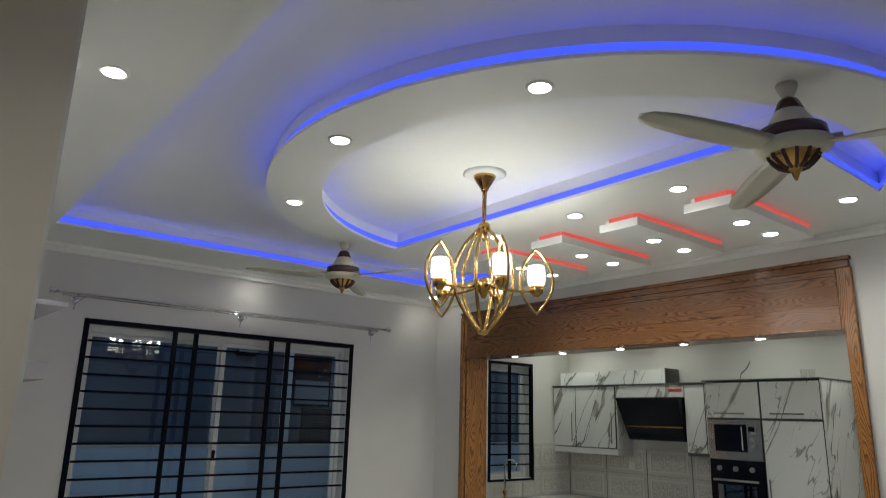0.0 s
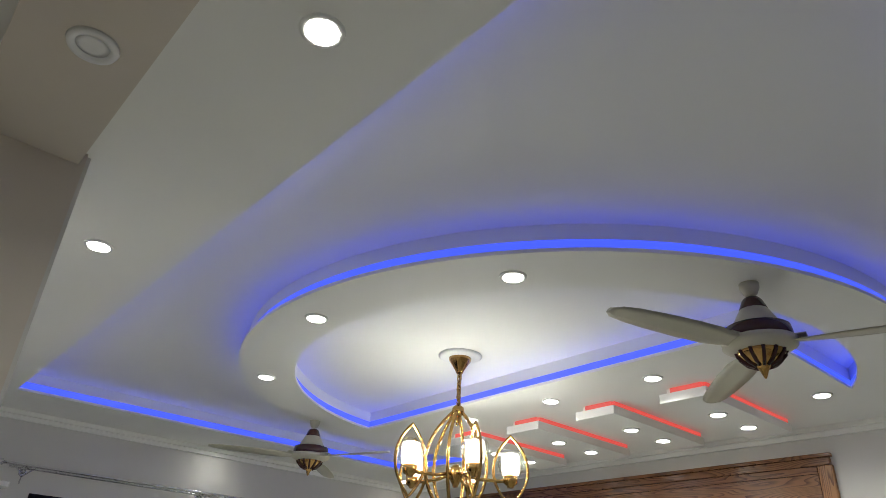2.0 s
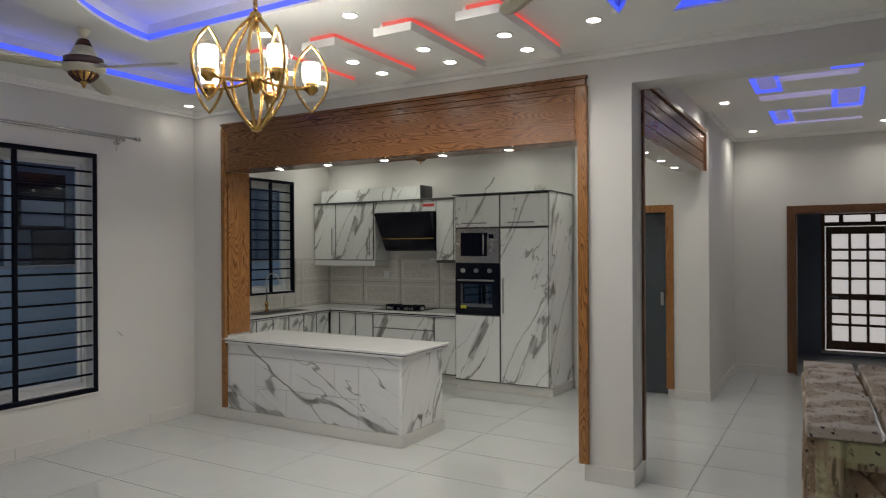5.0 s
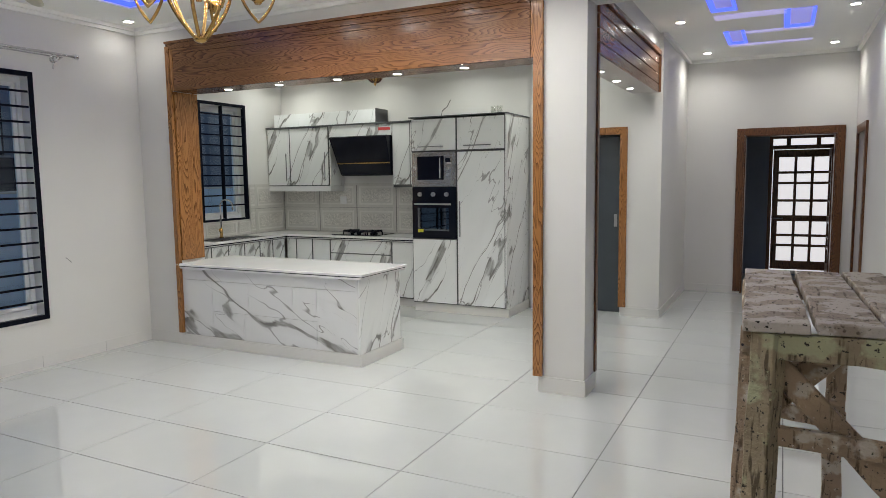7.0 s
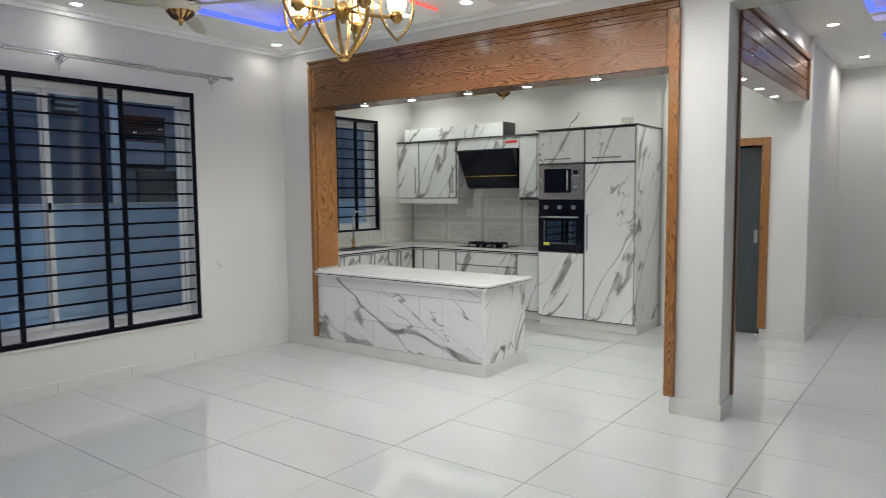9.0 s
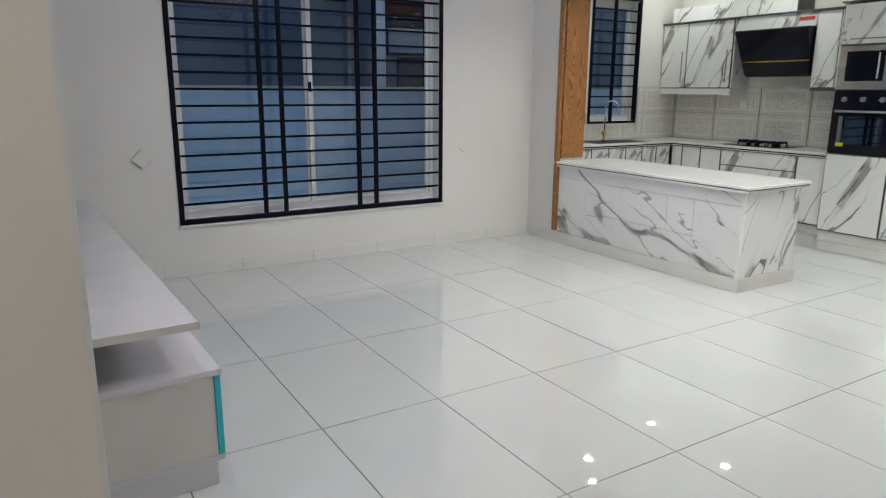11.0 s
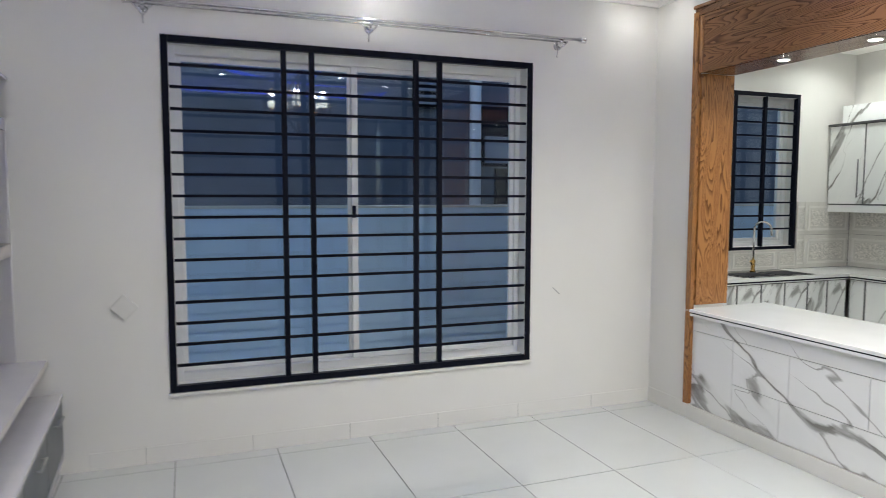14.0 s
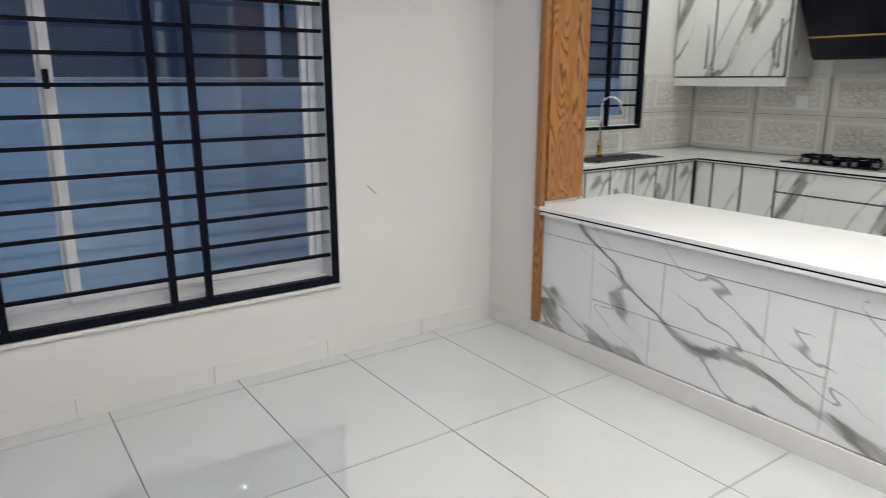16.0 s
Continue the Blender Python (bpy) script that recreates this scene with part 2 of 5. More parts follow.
NAVY = mat("navy_panel", (0.020, 0.024, 0.030), 0.7, spec=0.0, var=0.15, scale=2.5, bump=0.05)
SLATE = mat("slate_laminate", (0.055, 0.067, 0.078), 0.35, var=0.06)
LAMW = mat("white_laminate", (0.57, 0.555, 0.575), 0.22, var=0.03)
LAMG = mat("beige_laminate", (0.55, 0.52, 0.49), 0.4, var=0.03)
TEAL = mat("teal_film", (0.02, 0.42, 0.50), 0.3)
PLAST = mat("white_plastic", (0.80, 0.80, 0.79), 0.3, var=0.02)
SPLASH = mat("splash_tile", (0.66, 0.64, 0.60), 0.2, var=0.05, scale=10)
SPLASH_F = mat("splash_frame", (0.76, 0.74, 0.70), 0.18, var=0.03)
SPLASH_D = mat("splash_relief", (0.62, 0.595, 0.555), 0.35, var=0.34, scale=60, bump=0.6, bump_scale=70)
OUTW = mat("boundary_wall_paint", (0.66, 0.81, 0.96), 0.5, var=0.05, scale=1.5)
OUTD = mat("neighbour_wall", (0.115, 0.14, 0.185), 0.8, var=0.2, scale=1.2)
CONC = mat("concrete_ground", (0.30, 0.30, 0.29), 0.8, var=0.15, scale=3, bump=0.2)
YELLOW = mat("yellow_sticker", (0.55, 0.50, 0.04), 0.5)
REDST = mat("red_sticker", (0.50, 0.05, 0.05), 0.5)
def stained(name, base, stain, along, amount=0.5):
    """Sawn timber: grain along an axis, patches of dried cement and dark specks."""
    m = mat(name, base, 0.9, var=0.3, scale=5, bump=0.8, bump_scale=60)
    nt = m.node_tree
    b = nt.nodes["Principled BSDF"]
    src = b.inputs["Base Color"].links[0].from_socket
    tc = nt.nodes.new("ShaderNodeTexCoord")
    mp = nt.nodes.new("ShaderNodeMapping")
    sc = [70.0, 70.0, 70.0]
    sc[along] = 9.0
    mp.inputs["Scale"].default_value = sc
    nt.links.new(tc.outputs["Object"], mp.inputs["Vector"])
    for vec, scale, lo, hi, col in ((mp.outputs[0], 1.0, 0.55, 0.66, (base[0] * 0.35, base[1] * 0.33, base[2] * 0.3)), (tc.outputs["Object"], 9.0, 1 - amount, 1.06 - amount, stain), (tc.outputs["Object"], 70.0, 0.62, 0.67, (0.03, 0.025, 0.02)), (tc.outputs["Object"], 55.0, 0.66, 0.70, stain)):
        n = nt.nodes.new("ShaderNodeTexNoise")
        n.inputs["Scale"].default_value = scale
        n.inputs["Detail"].default_value = 6
        nt.links.new(vec, n.inputs["Vector"])
        mr = nt.nodes.new("ShaderNodeMapRange")
        mr.inputs["From Min"].default_value, mr.inputs["From Max"].default_value = lo, hi
        nt.links.new(n.outputs["Fac"], mr.inputs["Value"])
        mx = nt.nodes.new("ShaderNodeMixRGB")
        mx.inputs[2].default_value = (*col, 1)
        nt.links.new(mr.outputs[0], mx.inputs[0])
        nt.links.new(src, mx.inputs[1])
        src = mx.outputs[0]
    nt.links.new(src, b.inputs["Base Color"])
    return m


ROUGHW = stained("rough_timber", (0.30, 0.215, 0.145), (0.47, 0.41, 0.34), 2, 0.42)
MOSSW = stained("mossy_timber", (0.29, 0.23, 0.15), (0.38, 0.37, 0.23), 2, 0.47)
TOPWOOD = stained("cement_stained_timber", (0.30, 0.245, 0.195), (0.46, 0.41, 0.365), 1, 0.52)
GREYBLUE = mat("grey_blue_paint", (0.20, 0.24, 0.30), 0.5, var=0.08, scale=2)
BACKDROP = glow("bright_daylight", (1.0, 0.97, 0.96), 0.7)


# ---- building helpers ----
def bx(bm, x0, x1, y0, y1, z0, z1):
    vs = [bm.verts.new((x, y, z)) for z in (z0, z1) for x, y in ((x0, y0), (x1, y0), (x1, y1), (x0, y1))]
    for f in ((3, 2, 1, 0), (4, 5, 6, 7), (0, 1, 5, 4), (1, 2, 6, 5), (2, 3, 7, 6), (3, 0, 4, 7)):
        bm.faces.new([vs[i] for i in f])
    return vs


def B(*boxes, bevel=0.0):
    """A bmesh of boxes, edges bevelled."""
    bm = bmesh.new()
    for b in boxes:
        bx(bm, *b)
    if bevel:
        bmesh.ops.bevel(bm, geom=bm.edges[:], offset=bevel, segments=2, affect='EDGES', profile=0.6)
    return bm


def revolve(profile, n=32, cx=0, cy=0):
    """Solid of revolution about z from (radius, z) pairs."""
    bm = bmesh.new()
    rings = []
    for r, z in profile:
        rings.append([bm.verts.new((cx + r * math.cos(2 * math.pi * i / n), cy + r * math.sin(2 * math.pi * i / n), z)) for i in range(n)])
    for a, b in zip(rings, rings[1:]):
        for i in range(n):
            bm.faces.new((a[i], a[(i + 1) % n], b[(i + 1) % n], b[i]))
    bm.faces.new(rings[0][::-1])
    bm.faces.new(rings[-1])
    for f in bm.faces:
        f.smooth = len(f.verts) == 4
    bmesh.ops.recalc_face_normals(bm, faces=bm.faces[:])
    return bm


def tube(points, r, n=10, closed=False, bm=None):
    """A round bar along points."""
    bm = bm or bmesh.new()
    pts = [Vector(p) for p in points]
    k = len(pts)
    rings = []
    up = Vector((0.31, 0.17, 0.93))
    for i, p in enumerate(pts):
        a = pts[(i - 1) % k] if closed or i else p
        b = pts[(i + 1) % k] if closed or i < k - 1 else p
        d = (b - a).normalized()
        u = d.cross(up)
        if u.length < 0.05:
            u = d.cross(Vector((1, 0, 0)))
        u.normalize()
        w = d.cross(u)
        rings.append([bm.verts.new(p + r * (math.cos(2 * math.pi * j / n) * u + math.sin(2 * math.pi * j / n) * w)) for j in range(n)])
    for i in range(k if closed else k - 1):
        a, b = rings[i], rings[(i + 1) % k]
        for j in range(n):
            f = bm.faces.new((a[j], a[(j + 1) % n], b[(j + 1) % n], b[j]))
            f.smooth = True
    if not closed:
        bm.faces.new(rings[0][::-1])
        bm.faces.new(rings[-1])
    bmesh.ops.recalc_face_normals(bm, faces=bm.faces[:])
    return bm


ORIGIN = {}


def mesh_of(name, bm, material):
    me = bpy.data.meshes.new(name)
    bm.to_mesh(me)
    bm.free()
    me.materials.append(material)
    return me


def part(name, bm, material, parent=None, label=""):
    """One mesh object, in world coordinates, under a thing or a part."""
    if parent is not None and parent in ORIGIN:
        bmesh.ops.translate(bm, verts=bm.verts[:], vec=-ORIGIN[parent])
    ob = new(name, mesh_of(name, bm, material))
    if parent is not None:
        ob.parent = parent
        ORIGIN[ob] = ORIGIN.get(parent, Vector((0, 0, 0)))
    if label:
        ob["label"] = label
    return ob


def thing(name, at, label, category, group="", kind=""):
    """An Empty at the base of a thing."""
    ob = new(name)
    ob.location = at
    ob.empty_display_size = 0.1
    ORIGIN[ob] = Vector(at)
    return tagged(ob, label, category, group, kind)


def structure(name, bm, material, label, category):
    return tagged(part(name, bm, material), label, category, "", "structure")


def wall(name, axis, a, b, lo, hi, z0, z1, holes=(), label="off-white painted plaster wall", material=None):
    """A wall with thickness a..b across axis, lo..hi along the other, with through holes (lo, hi, z0, z1)."""
    bm = bmesh.new()

    def put(l, h, za, zb):
        if h - l > 1e-4 and zb - za > 1e-4:
            if axis == "x":
                bx(bm, a, b, l, h, za, zb)
            else:
                bx(bm, l, h, a, b, za, zb)

    p = lo
    for hl, hh, h0, h1 in sorted(holes):
        put(p, hl, z0, z1)
        put(hl, hh, z0, h0)
        put(hl, hh, h1, z1)
        p = hh
    put(p, hi, z0, z1)
    bmesh.ops.remove_doubles(bm, verts=bm.verts[:], dist=1e-5)
    return structure(name, bm, material or WALL, label, "wall")


# ---- large structure ----
ZC, ZU = 2.975, 3.105         # soffit and raised ceiling
WX = 0.033                  # room face of the window wall
T0X, T0Y, TW, TD = 0.149, -0.437, 0.911, 0.583

wall("wall_west", "x", -0.20, WX, -5.2, 0.0, -0.05, 3.3, [(-3.326, -1.065, 0.44, 2.415)])
wall("wall_north_stub", "y", 0.0, 0.26, -0.76, 0.49, -0.05, 3.3)
wall("wall_north_beam", "y", 0.0, 0.26, 0.49, 4.025, 2.40, 3.3)
wall("wall_pier", "y", 0.0, 0.30, 4.025, 4.36, -0.05, 3.3)
wall("wall_lobby_beam", "y", 0.0, 0.24, 4.36, 8.0, 2.73, 3.3)
wall("wall_south", "y", -4.50, -4.25, 0.0, 3.684, -0.05, 3.3)
wall("wall_south_return", "x", 3.44, 3.70, -6.6, -4.233, -0.05, 3.3, material=WARM_WALL, label="plaster wall with warm light put into its colour")
wall("wall_back", "y", -6.85, -6.6, 3.44, 8.0, -0.05, 3.3)
wall("wall_east", "x", 7.6, 7.85, -6.6, 0.0, -0.05, 3.3)
wall("wall_kitchen_west", "x", -0.99, -0.76, 0.0, 3.25, -0.05, 3.3, [(1.53, 2.27, 1.07, 2.48)])
wall("wall_kitchen_north", "y", 3.03, 3.25, -0.76, 2.95, -0.05, 3.3)
wall("wall_kitchen_door", "y", 2.94, 3.16, 2.95, 4.40, -0.05, 3.3, [(3.17, 3.98, -0.05, 2.025)])
wall("wall_kitchen_east_beam", "x", 4.12, 4.36, 0.30, 2.94, 2.42, 3.3)
wall("wall_passage_west", "x", 4.17, 4.40, 3.16, 5.0, -0.05, 3.3)
wall("wall_lobby_north", "y", 5.0, 5.22, 4.20, 8.0, -0.05, 3.3, [(5.10, 6.14, -0.05, 2.055)])
wall("wall_lobby_east", "x", 6.33, 6.55, 0.24, 5.0, -0.05, 3.3, [(3.75, 4.60, -0.05, 2.0)])
wall("wall_porch_west", "x", 4.75, 4.95, 5.22, 7.2, -0.05, 3.3, material=GREYBLUE, label="dark grey-blue painted porch wall")
wall("wall_porch_east", "x", 6.75, 6.95, 5.22, 7.2, -0.05, 3.3, material=GREYBLUE, label="dark grey-blue painted porch wall")
wall("wall_porch_north", "y", 7.0, 7.2, 4.95, 6.75, -0.05, 3.3, [(5.36, 6.34, 0.03, 2.15)], material=GREYBLUE, label="dark grey-blue painted porch wall")
wall("wall_store_back", "y", 4.2, 4.35, 2.6, 4.2, -0.05, 3.3, material=GREYBLUE, label="dark grey-blue store room wall")
wall("wall_store_side", "x", 2.6, 2.75, 3.25, 4.2, -0.05, 3.3, material=GREYBLUE, label="dark grey-blue store room wall")
wall("wall_room_east_back", "x", 8.0, 8.2, 0.24, 5.2, -0.05, 3.3)

structure("slab", B((-1.0, 8.2, -6.9, 7.2, -0.25, -0.05)), CONC, "concrete floor slab", "slab")
structure("roof_slab", B((-1.0, 8.2, -6.9, 7.4, 3.3, 3.42)), CONC, "concrete roof slab above the ceilings", "slab")
structure("ceiling_kitchen", B((-0.76, 4.12, 0.26, 3.03, 2.95, 2.99)), CEIL, "flat white kitchen ceiling", "ceiling")
structure("ceiling_lobby", B((4.36, 8.0, 0.24, 5.0, 3.03, 3.06)), CEIL, "flat white lobby ceiling", "ceiling")
structure("ceiling_porch", B((2.75, 6.95, 5.22, 7.0, 2.9, 2.95)), CEIL, "plain porch ceiling", "ceiling")
structure("ceiling_store", B((2.75, 4.2, 3.25, 4.2, 2.9, 2.95)), CEIL, "plain store ceiling", "ceiling")
structure("ceiling_south", B((3.70, 7.6, -6.6, -4.53, 2.97, 3.0)), CEIL, "flat white ceiling of the sitting area", "ceiling")
structure("beam_south", B((3.70, 7.6, -4.53, -4.25, 2.93, 3.3)), WARM_WALL, "plastered beam across the room, warm light put into its colour", "beam")

# the stepped ceiling of the living room: soffit, raised fields, lit steps
CX, CY, RI, RO = 3.158, -1.443, 1.516, 1.814
TX0, TX1, TY0, TY1 = 0.66, 5.70, -3.75, -0.55
BXE, BYS = 4.46, -1.72


def arc(r, a0, a1, n):
    return [(CX + r * math.cos(a0 + (a1 - a0) * i / n), CY + r * math.sin(a0 + (a1 - a0) * i / n)) for i in range(n + 1)]


ae = math.asin((TY1 - CY) / RO)
tray = [(TX0, TY1), (TX0, TY0), (TX1, TY0), (TX1, TY1)] + arc(RO, ae, -math.pi - ae, 96)
bi0 = math.acos((BXE - CX) / RI)
bi1 = math.asin((BYS - CY) / RI)
disc = [(BXE, BYS)] + arc(RI, bi0, -math.pi - bi1, 96)


def edge_loop(bm, pts, z):
    vs = [bm.verts.new((x, y, z)) for x, y in pts]
    return [bm.edges.new((vs[i], vs[(i + 1) % len(vs)])) for i in range(len(vs))]


bm = bmesh.new()
es = edge_loop(bm, [(0, 0), (0, -4.40), (3.69, -4.25), (7.6, -4.25), (7.6, 0)], ZC) + edge_loop(bm, tray, ZC) + edge_loop(bm, disc, ZC)
bmesh.ops.triangle_fill(bm, edges=es, use_beauty=True, normal=(0, 0, -1))
LIP, COVE = 0.016, 0.030     # height of the lip that hides the strip, depth of the cove
for pts in (tray, disc):
    for (xa, ya), (xb, yb) in zip(pts, pts[1:] + pts[:1]):
        bm.faces.new([bm.verts.new(c) for c in ((xa, ya, ZC), (xb, yb, ZC), (xb, yb, ZC + LIP), (xa, ya, ZC + LIP))])
bmesh.ops.remove_doubles(bm, verts=bm.verts[:], dist=1e-5)
bmesh.ops.recalc_face_normals(bm, faces=bm.faces[:])
structure("ceiling_soffit", bm, CEIL, "white plasterboard ceiling border and round ring step", "ceiling")
structure("ceiling_raised", B((0, 7.6, -4.21, 0, ZU, ZU + 0.03)), CEIL, "white raised ceiling fields", "ceiling")


def inset(pts, d):
    """The outline moved outwards from its field by d (pts run so that the field lies to one side)."""
    out = []
    n = len(pts)
    area = sum(pts[i][0] * pts[(i + 1) % n][1] - pts[(i + 1) % n][0] * pts[i][1] for i in range(n))
    s = 1 if area > 0 else -1
    for i in range(n):
        p, q, r = Vector(pts[i - 1]), Vector(pts[i]), Vector(pts[(i + 1) % n])
        e1, e2 = (q - p).normalized(), (r - q).normalized()
        nn = Vector((e1.y, -e1.x)) * s + Vector((e2.y, -e2.x)) * s
        nn = nn.normalized() * d / max(0.4, math.sqrt(max(0.0, (1 + e1.dot(e2)) / 2)))
        out.append((q.x + nn.x, q.y + nn.y))
    return out


def strip(pts, z0, z1):
    bm = bmesh.new()
    n = len(pts)
    lo = [bm.verts.new((x, y, z0)) for x, y in pts]
    hi = [bm.verts.new((x, y, z1)) for x, y in pts]
    for i in range(n):
        bm.faces.new((lo[i], lo[(i + 1) % n], hi[(i + 1) % n], hi[i]))
    return bm


def open_strip(pts, z0, z1):
    """An upright band along an open line."""
    bm = bmesh.new()
    lo = [bm.verts.new((x, y, z0)) for x, y in pts]
    hi = [bm.verts.new((x, y, z1)) for x, y in pts]
    for i in range(len(pts) - 1):
        bm.faces.new((lo[i], lo[i + 1], hi[i + 1], hi[i]))
    return bm


def ribbon(inner, outer, z0, z1):
    """A flat strip between two outlines, with thickness."""
    bm = bmesh.new()
    rows = [[bm.verts.new((x, y, z)) for x, y in pts] for z in (z0, z1) for pts in (inner, outer)]
    for p, q in ((0, 1), (2, 3), (0, 2), (1, 3)):
        for k in range(len(inner) - 1):
            bm.faces.new((rows[p][k], rows[p][k + 1], rows[q][k + 1], rows[q][k]))
    bmesh.ops.recalc_face_normals(bm, faces=bm.faces[:])
    return bm


for pts, nm, cuts in ((tray, "blue LED strip round the raised ceiling tray", (0, 1, 2, 3, 36, 68, 100)), (disc, "blue LED strip inside the round ceiling recess", (0, 1, 33, 65, 97))):
    th = thing("led_strip", (CX, CY, ZC + LIP), nm, "light strip", "ceiling led strips")
    near, far = inset(pts, COVE - 0.022), inset(pts, COVE - 0.005)
    near, far = near + near[:1], far + far[:1]
    ends = list(cuts) + [len(pts)]
    for a, b in zip(ends, ends[1:]):
        part("led_tape", ribbon(near[a:b + 1], far[a:b + 1], ZC + 0.006, ZC + 0.011), LED_C, th)
        band = inset(pts, COVE - 0.003)
    band = band + band[:1]
    # glowing band stands in for the riser lit by the hidden tape
    for a, b in zip(ends, ends[1:]):
        part("diffuser", open_strip(band[a:b + 1], ZC + LIP + 0.002, ZC + LIP + 0.048), BLUE_GLOW, th)
    part("channel", strip(inset(pts, COVE), ZC, ZU), CEIL, th)

# cornice along the walls, two steps
for nm, bs in (("trim_cornice_north", [(0, 7.6, -0.05, 0, ZC - 0.03, ZC), (0, 7.6, -0.022, 0, ZC - 0.06, ZC - 0.03)]),
               ("trim_cornice_west", [(WX, WX + 0.05, -4.25, -0.05, ZC - 0.03, ZC), (WX, WX + 0.022, -4.25, -0.022, ZC - 0.06, ZC - 0.03)]),
               ("trim_cornice_south", [(0.05, 3.3, -4.25, -4.20, ZC - 0.03, ZC), (0.022, 3.3, -4.25, -4.228, ZC - 0.06, ZC - 0.03)]),
               ("trim_cornice_passage", [(4.40, 4.44, 2.94, 4.96, 2.99, 3.03), (4.44, 6.33, 4.96, 5.0, 2.99, 3.03), (6.29, 6.33, 0.24, 4.96, 2.99, 3.03)])):
    structure(nm, B(*bs), CEIL, "white stepped plaster cornice", "cornice")

# skirting, proud of the walls
for nm, bs in (("baseboard_west", [(WX, WX + 0.006, -3.8, -0.006, 0, 0.10)]),
               ("baseboard_north", [(WX, 0.46, -0.006, 0, 0, 0.11)]),
               ("baseboard_pier", [(4.025, 4.372, -0.012, 0, 0, 0.115), (4.36, 4.372, 0, 0.30, 0, 0.115)]),
               ("baseboard_passage", [(4.40, 4.412, 2.928, 5.0, 0, 0.10), (4.045, 4.40, 2.928, 2.94, 0, 0.10)]),
               ("baseboard_lobby", [(4.412, 5.05, 4.988, 5.0, 0, 0.10), (6.24, 6.33, 4.988, 5.0, 0, 0.10)]),
               ("baseboard_south", [(3.13, 3.69, -4.25, -4.238, 0, 0.10), (3.702, 3.712, -6.6, -4.245, 0, 0.10)])):
    sk0 = structure(nm, B(*[(a + 0.002, b - 0.002, c + 0.002, d - 0.002, e, f - 0.002) for a, b, c, d, e, f in bs]), GROUT, "white tile skirting along the wall", "skirting")
    for a, b, c, d, e, f in bs:
        ax = b - a > d - c
        lo, hi = (a, b) if ax else (c, d)
        k = lo - 0.31 if hi - lo > 0.62 else lo
        while k < hi:
            u, v = max(k, lo), min(k + 0.6, hi)
            k += 0.6
            if v - u < 0.02:
                continue
            part("skirting_tile", B((u + 0.0008, v - 0.0008, c, d, e, f) if ax else (a, b, u + 0.0008, v - 0.0008, e, f), bevel=0.002), TRIMW, sk0)

# ---- wooden portals ----
def portal_main():
    p = thing("wooden_portal", (0.45, 0, 0.11), "varnished oak casing and deep beam round the kitchen opening", "door casing")
    y0 = -0.022
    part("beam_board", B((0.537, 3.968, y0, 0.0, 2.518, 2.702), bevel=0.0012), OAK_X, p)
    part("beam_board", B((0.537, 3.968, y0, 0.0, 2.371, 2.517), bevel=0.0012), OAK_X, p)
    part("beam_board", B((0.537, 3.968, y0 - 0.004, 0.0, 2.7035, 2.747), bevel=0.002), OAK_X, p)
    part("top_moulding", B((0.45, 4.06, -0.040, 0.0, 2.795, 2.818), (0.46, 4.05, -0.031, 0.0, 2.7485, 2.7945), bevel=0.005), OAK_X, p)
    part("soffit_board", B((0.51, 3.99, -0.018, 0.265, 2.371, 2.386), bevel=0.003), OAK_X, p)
    part("left_casing", B((0.45, 0.50, -0.035, 0.0, 0.112, 2.773), (0.50, 0.535, -0.026, 0.0, 2.371, 2.747), bevel=0.006), OAK_Z, p)
    part("left_reveal", B((0.49, 0.512, 0.002, 0.275, 0.805, 2.370), bevel=0.003), OAK_Z, p)
    part("right_casing", B((3.99, 4.06, -0.035, 0.0, 0.118, 2.747), (3.97, 3.99, -0.026, 0.0, 2.371, 2.747), bevel=0.006), OAK_Z, p)
    part("right_reveal", B((4.0, 4.023, 0.002, 0.25, 0.118, 2.370), bevel=0.003), OAK_Z, p)


def portal_side():
    p = thing("wooden_portal", (4.38, 0.2, 0.11), "dark varnished wooden beam with grooves over the side opening", "door casing")
    x0, x1 = 4.362, 4.384
    for z0, z1 in ((2.405, 2.48), (2.487, 2.58), (2.587, 2.68), (2.687, 2.765)):
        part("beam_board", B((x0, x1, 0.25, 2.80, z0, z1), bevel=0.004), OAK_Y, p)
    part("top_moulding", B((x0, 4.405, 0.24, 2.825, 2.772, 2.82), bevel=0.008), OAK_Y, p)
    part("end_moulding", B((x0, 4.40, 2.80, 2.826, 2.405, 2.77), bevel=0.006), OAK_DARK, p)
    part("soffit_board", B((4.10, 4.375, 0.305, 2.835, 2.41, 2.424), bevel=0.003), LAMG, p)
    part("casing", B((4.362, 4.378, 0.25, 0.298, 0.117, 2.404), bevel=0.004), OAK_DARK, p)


portal_main()
portal_side()


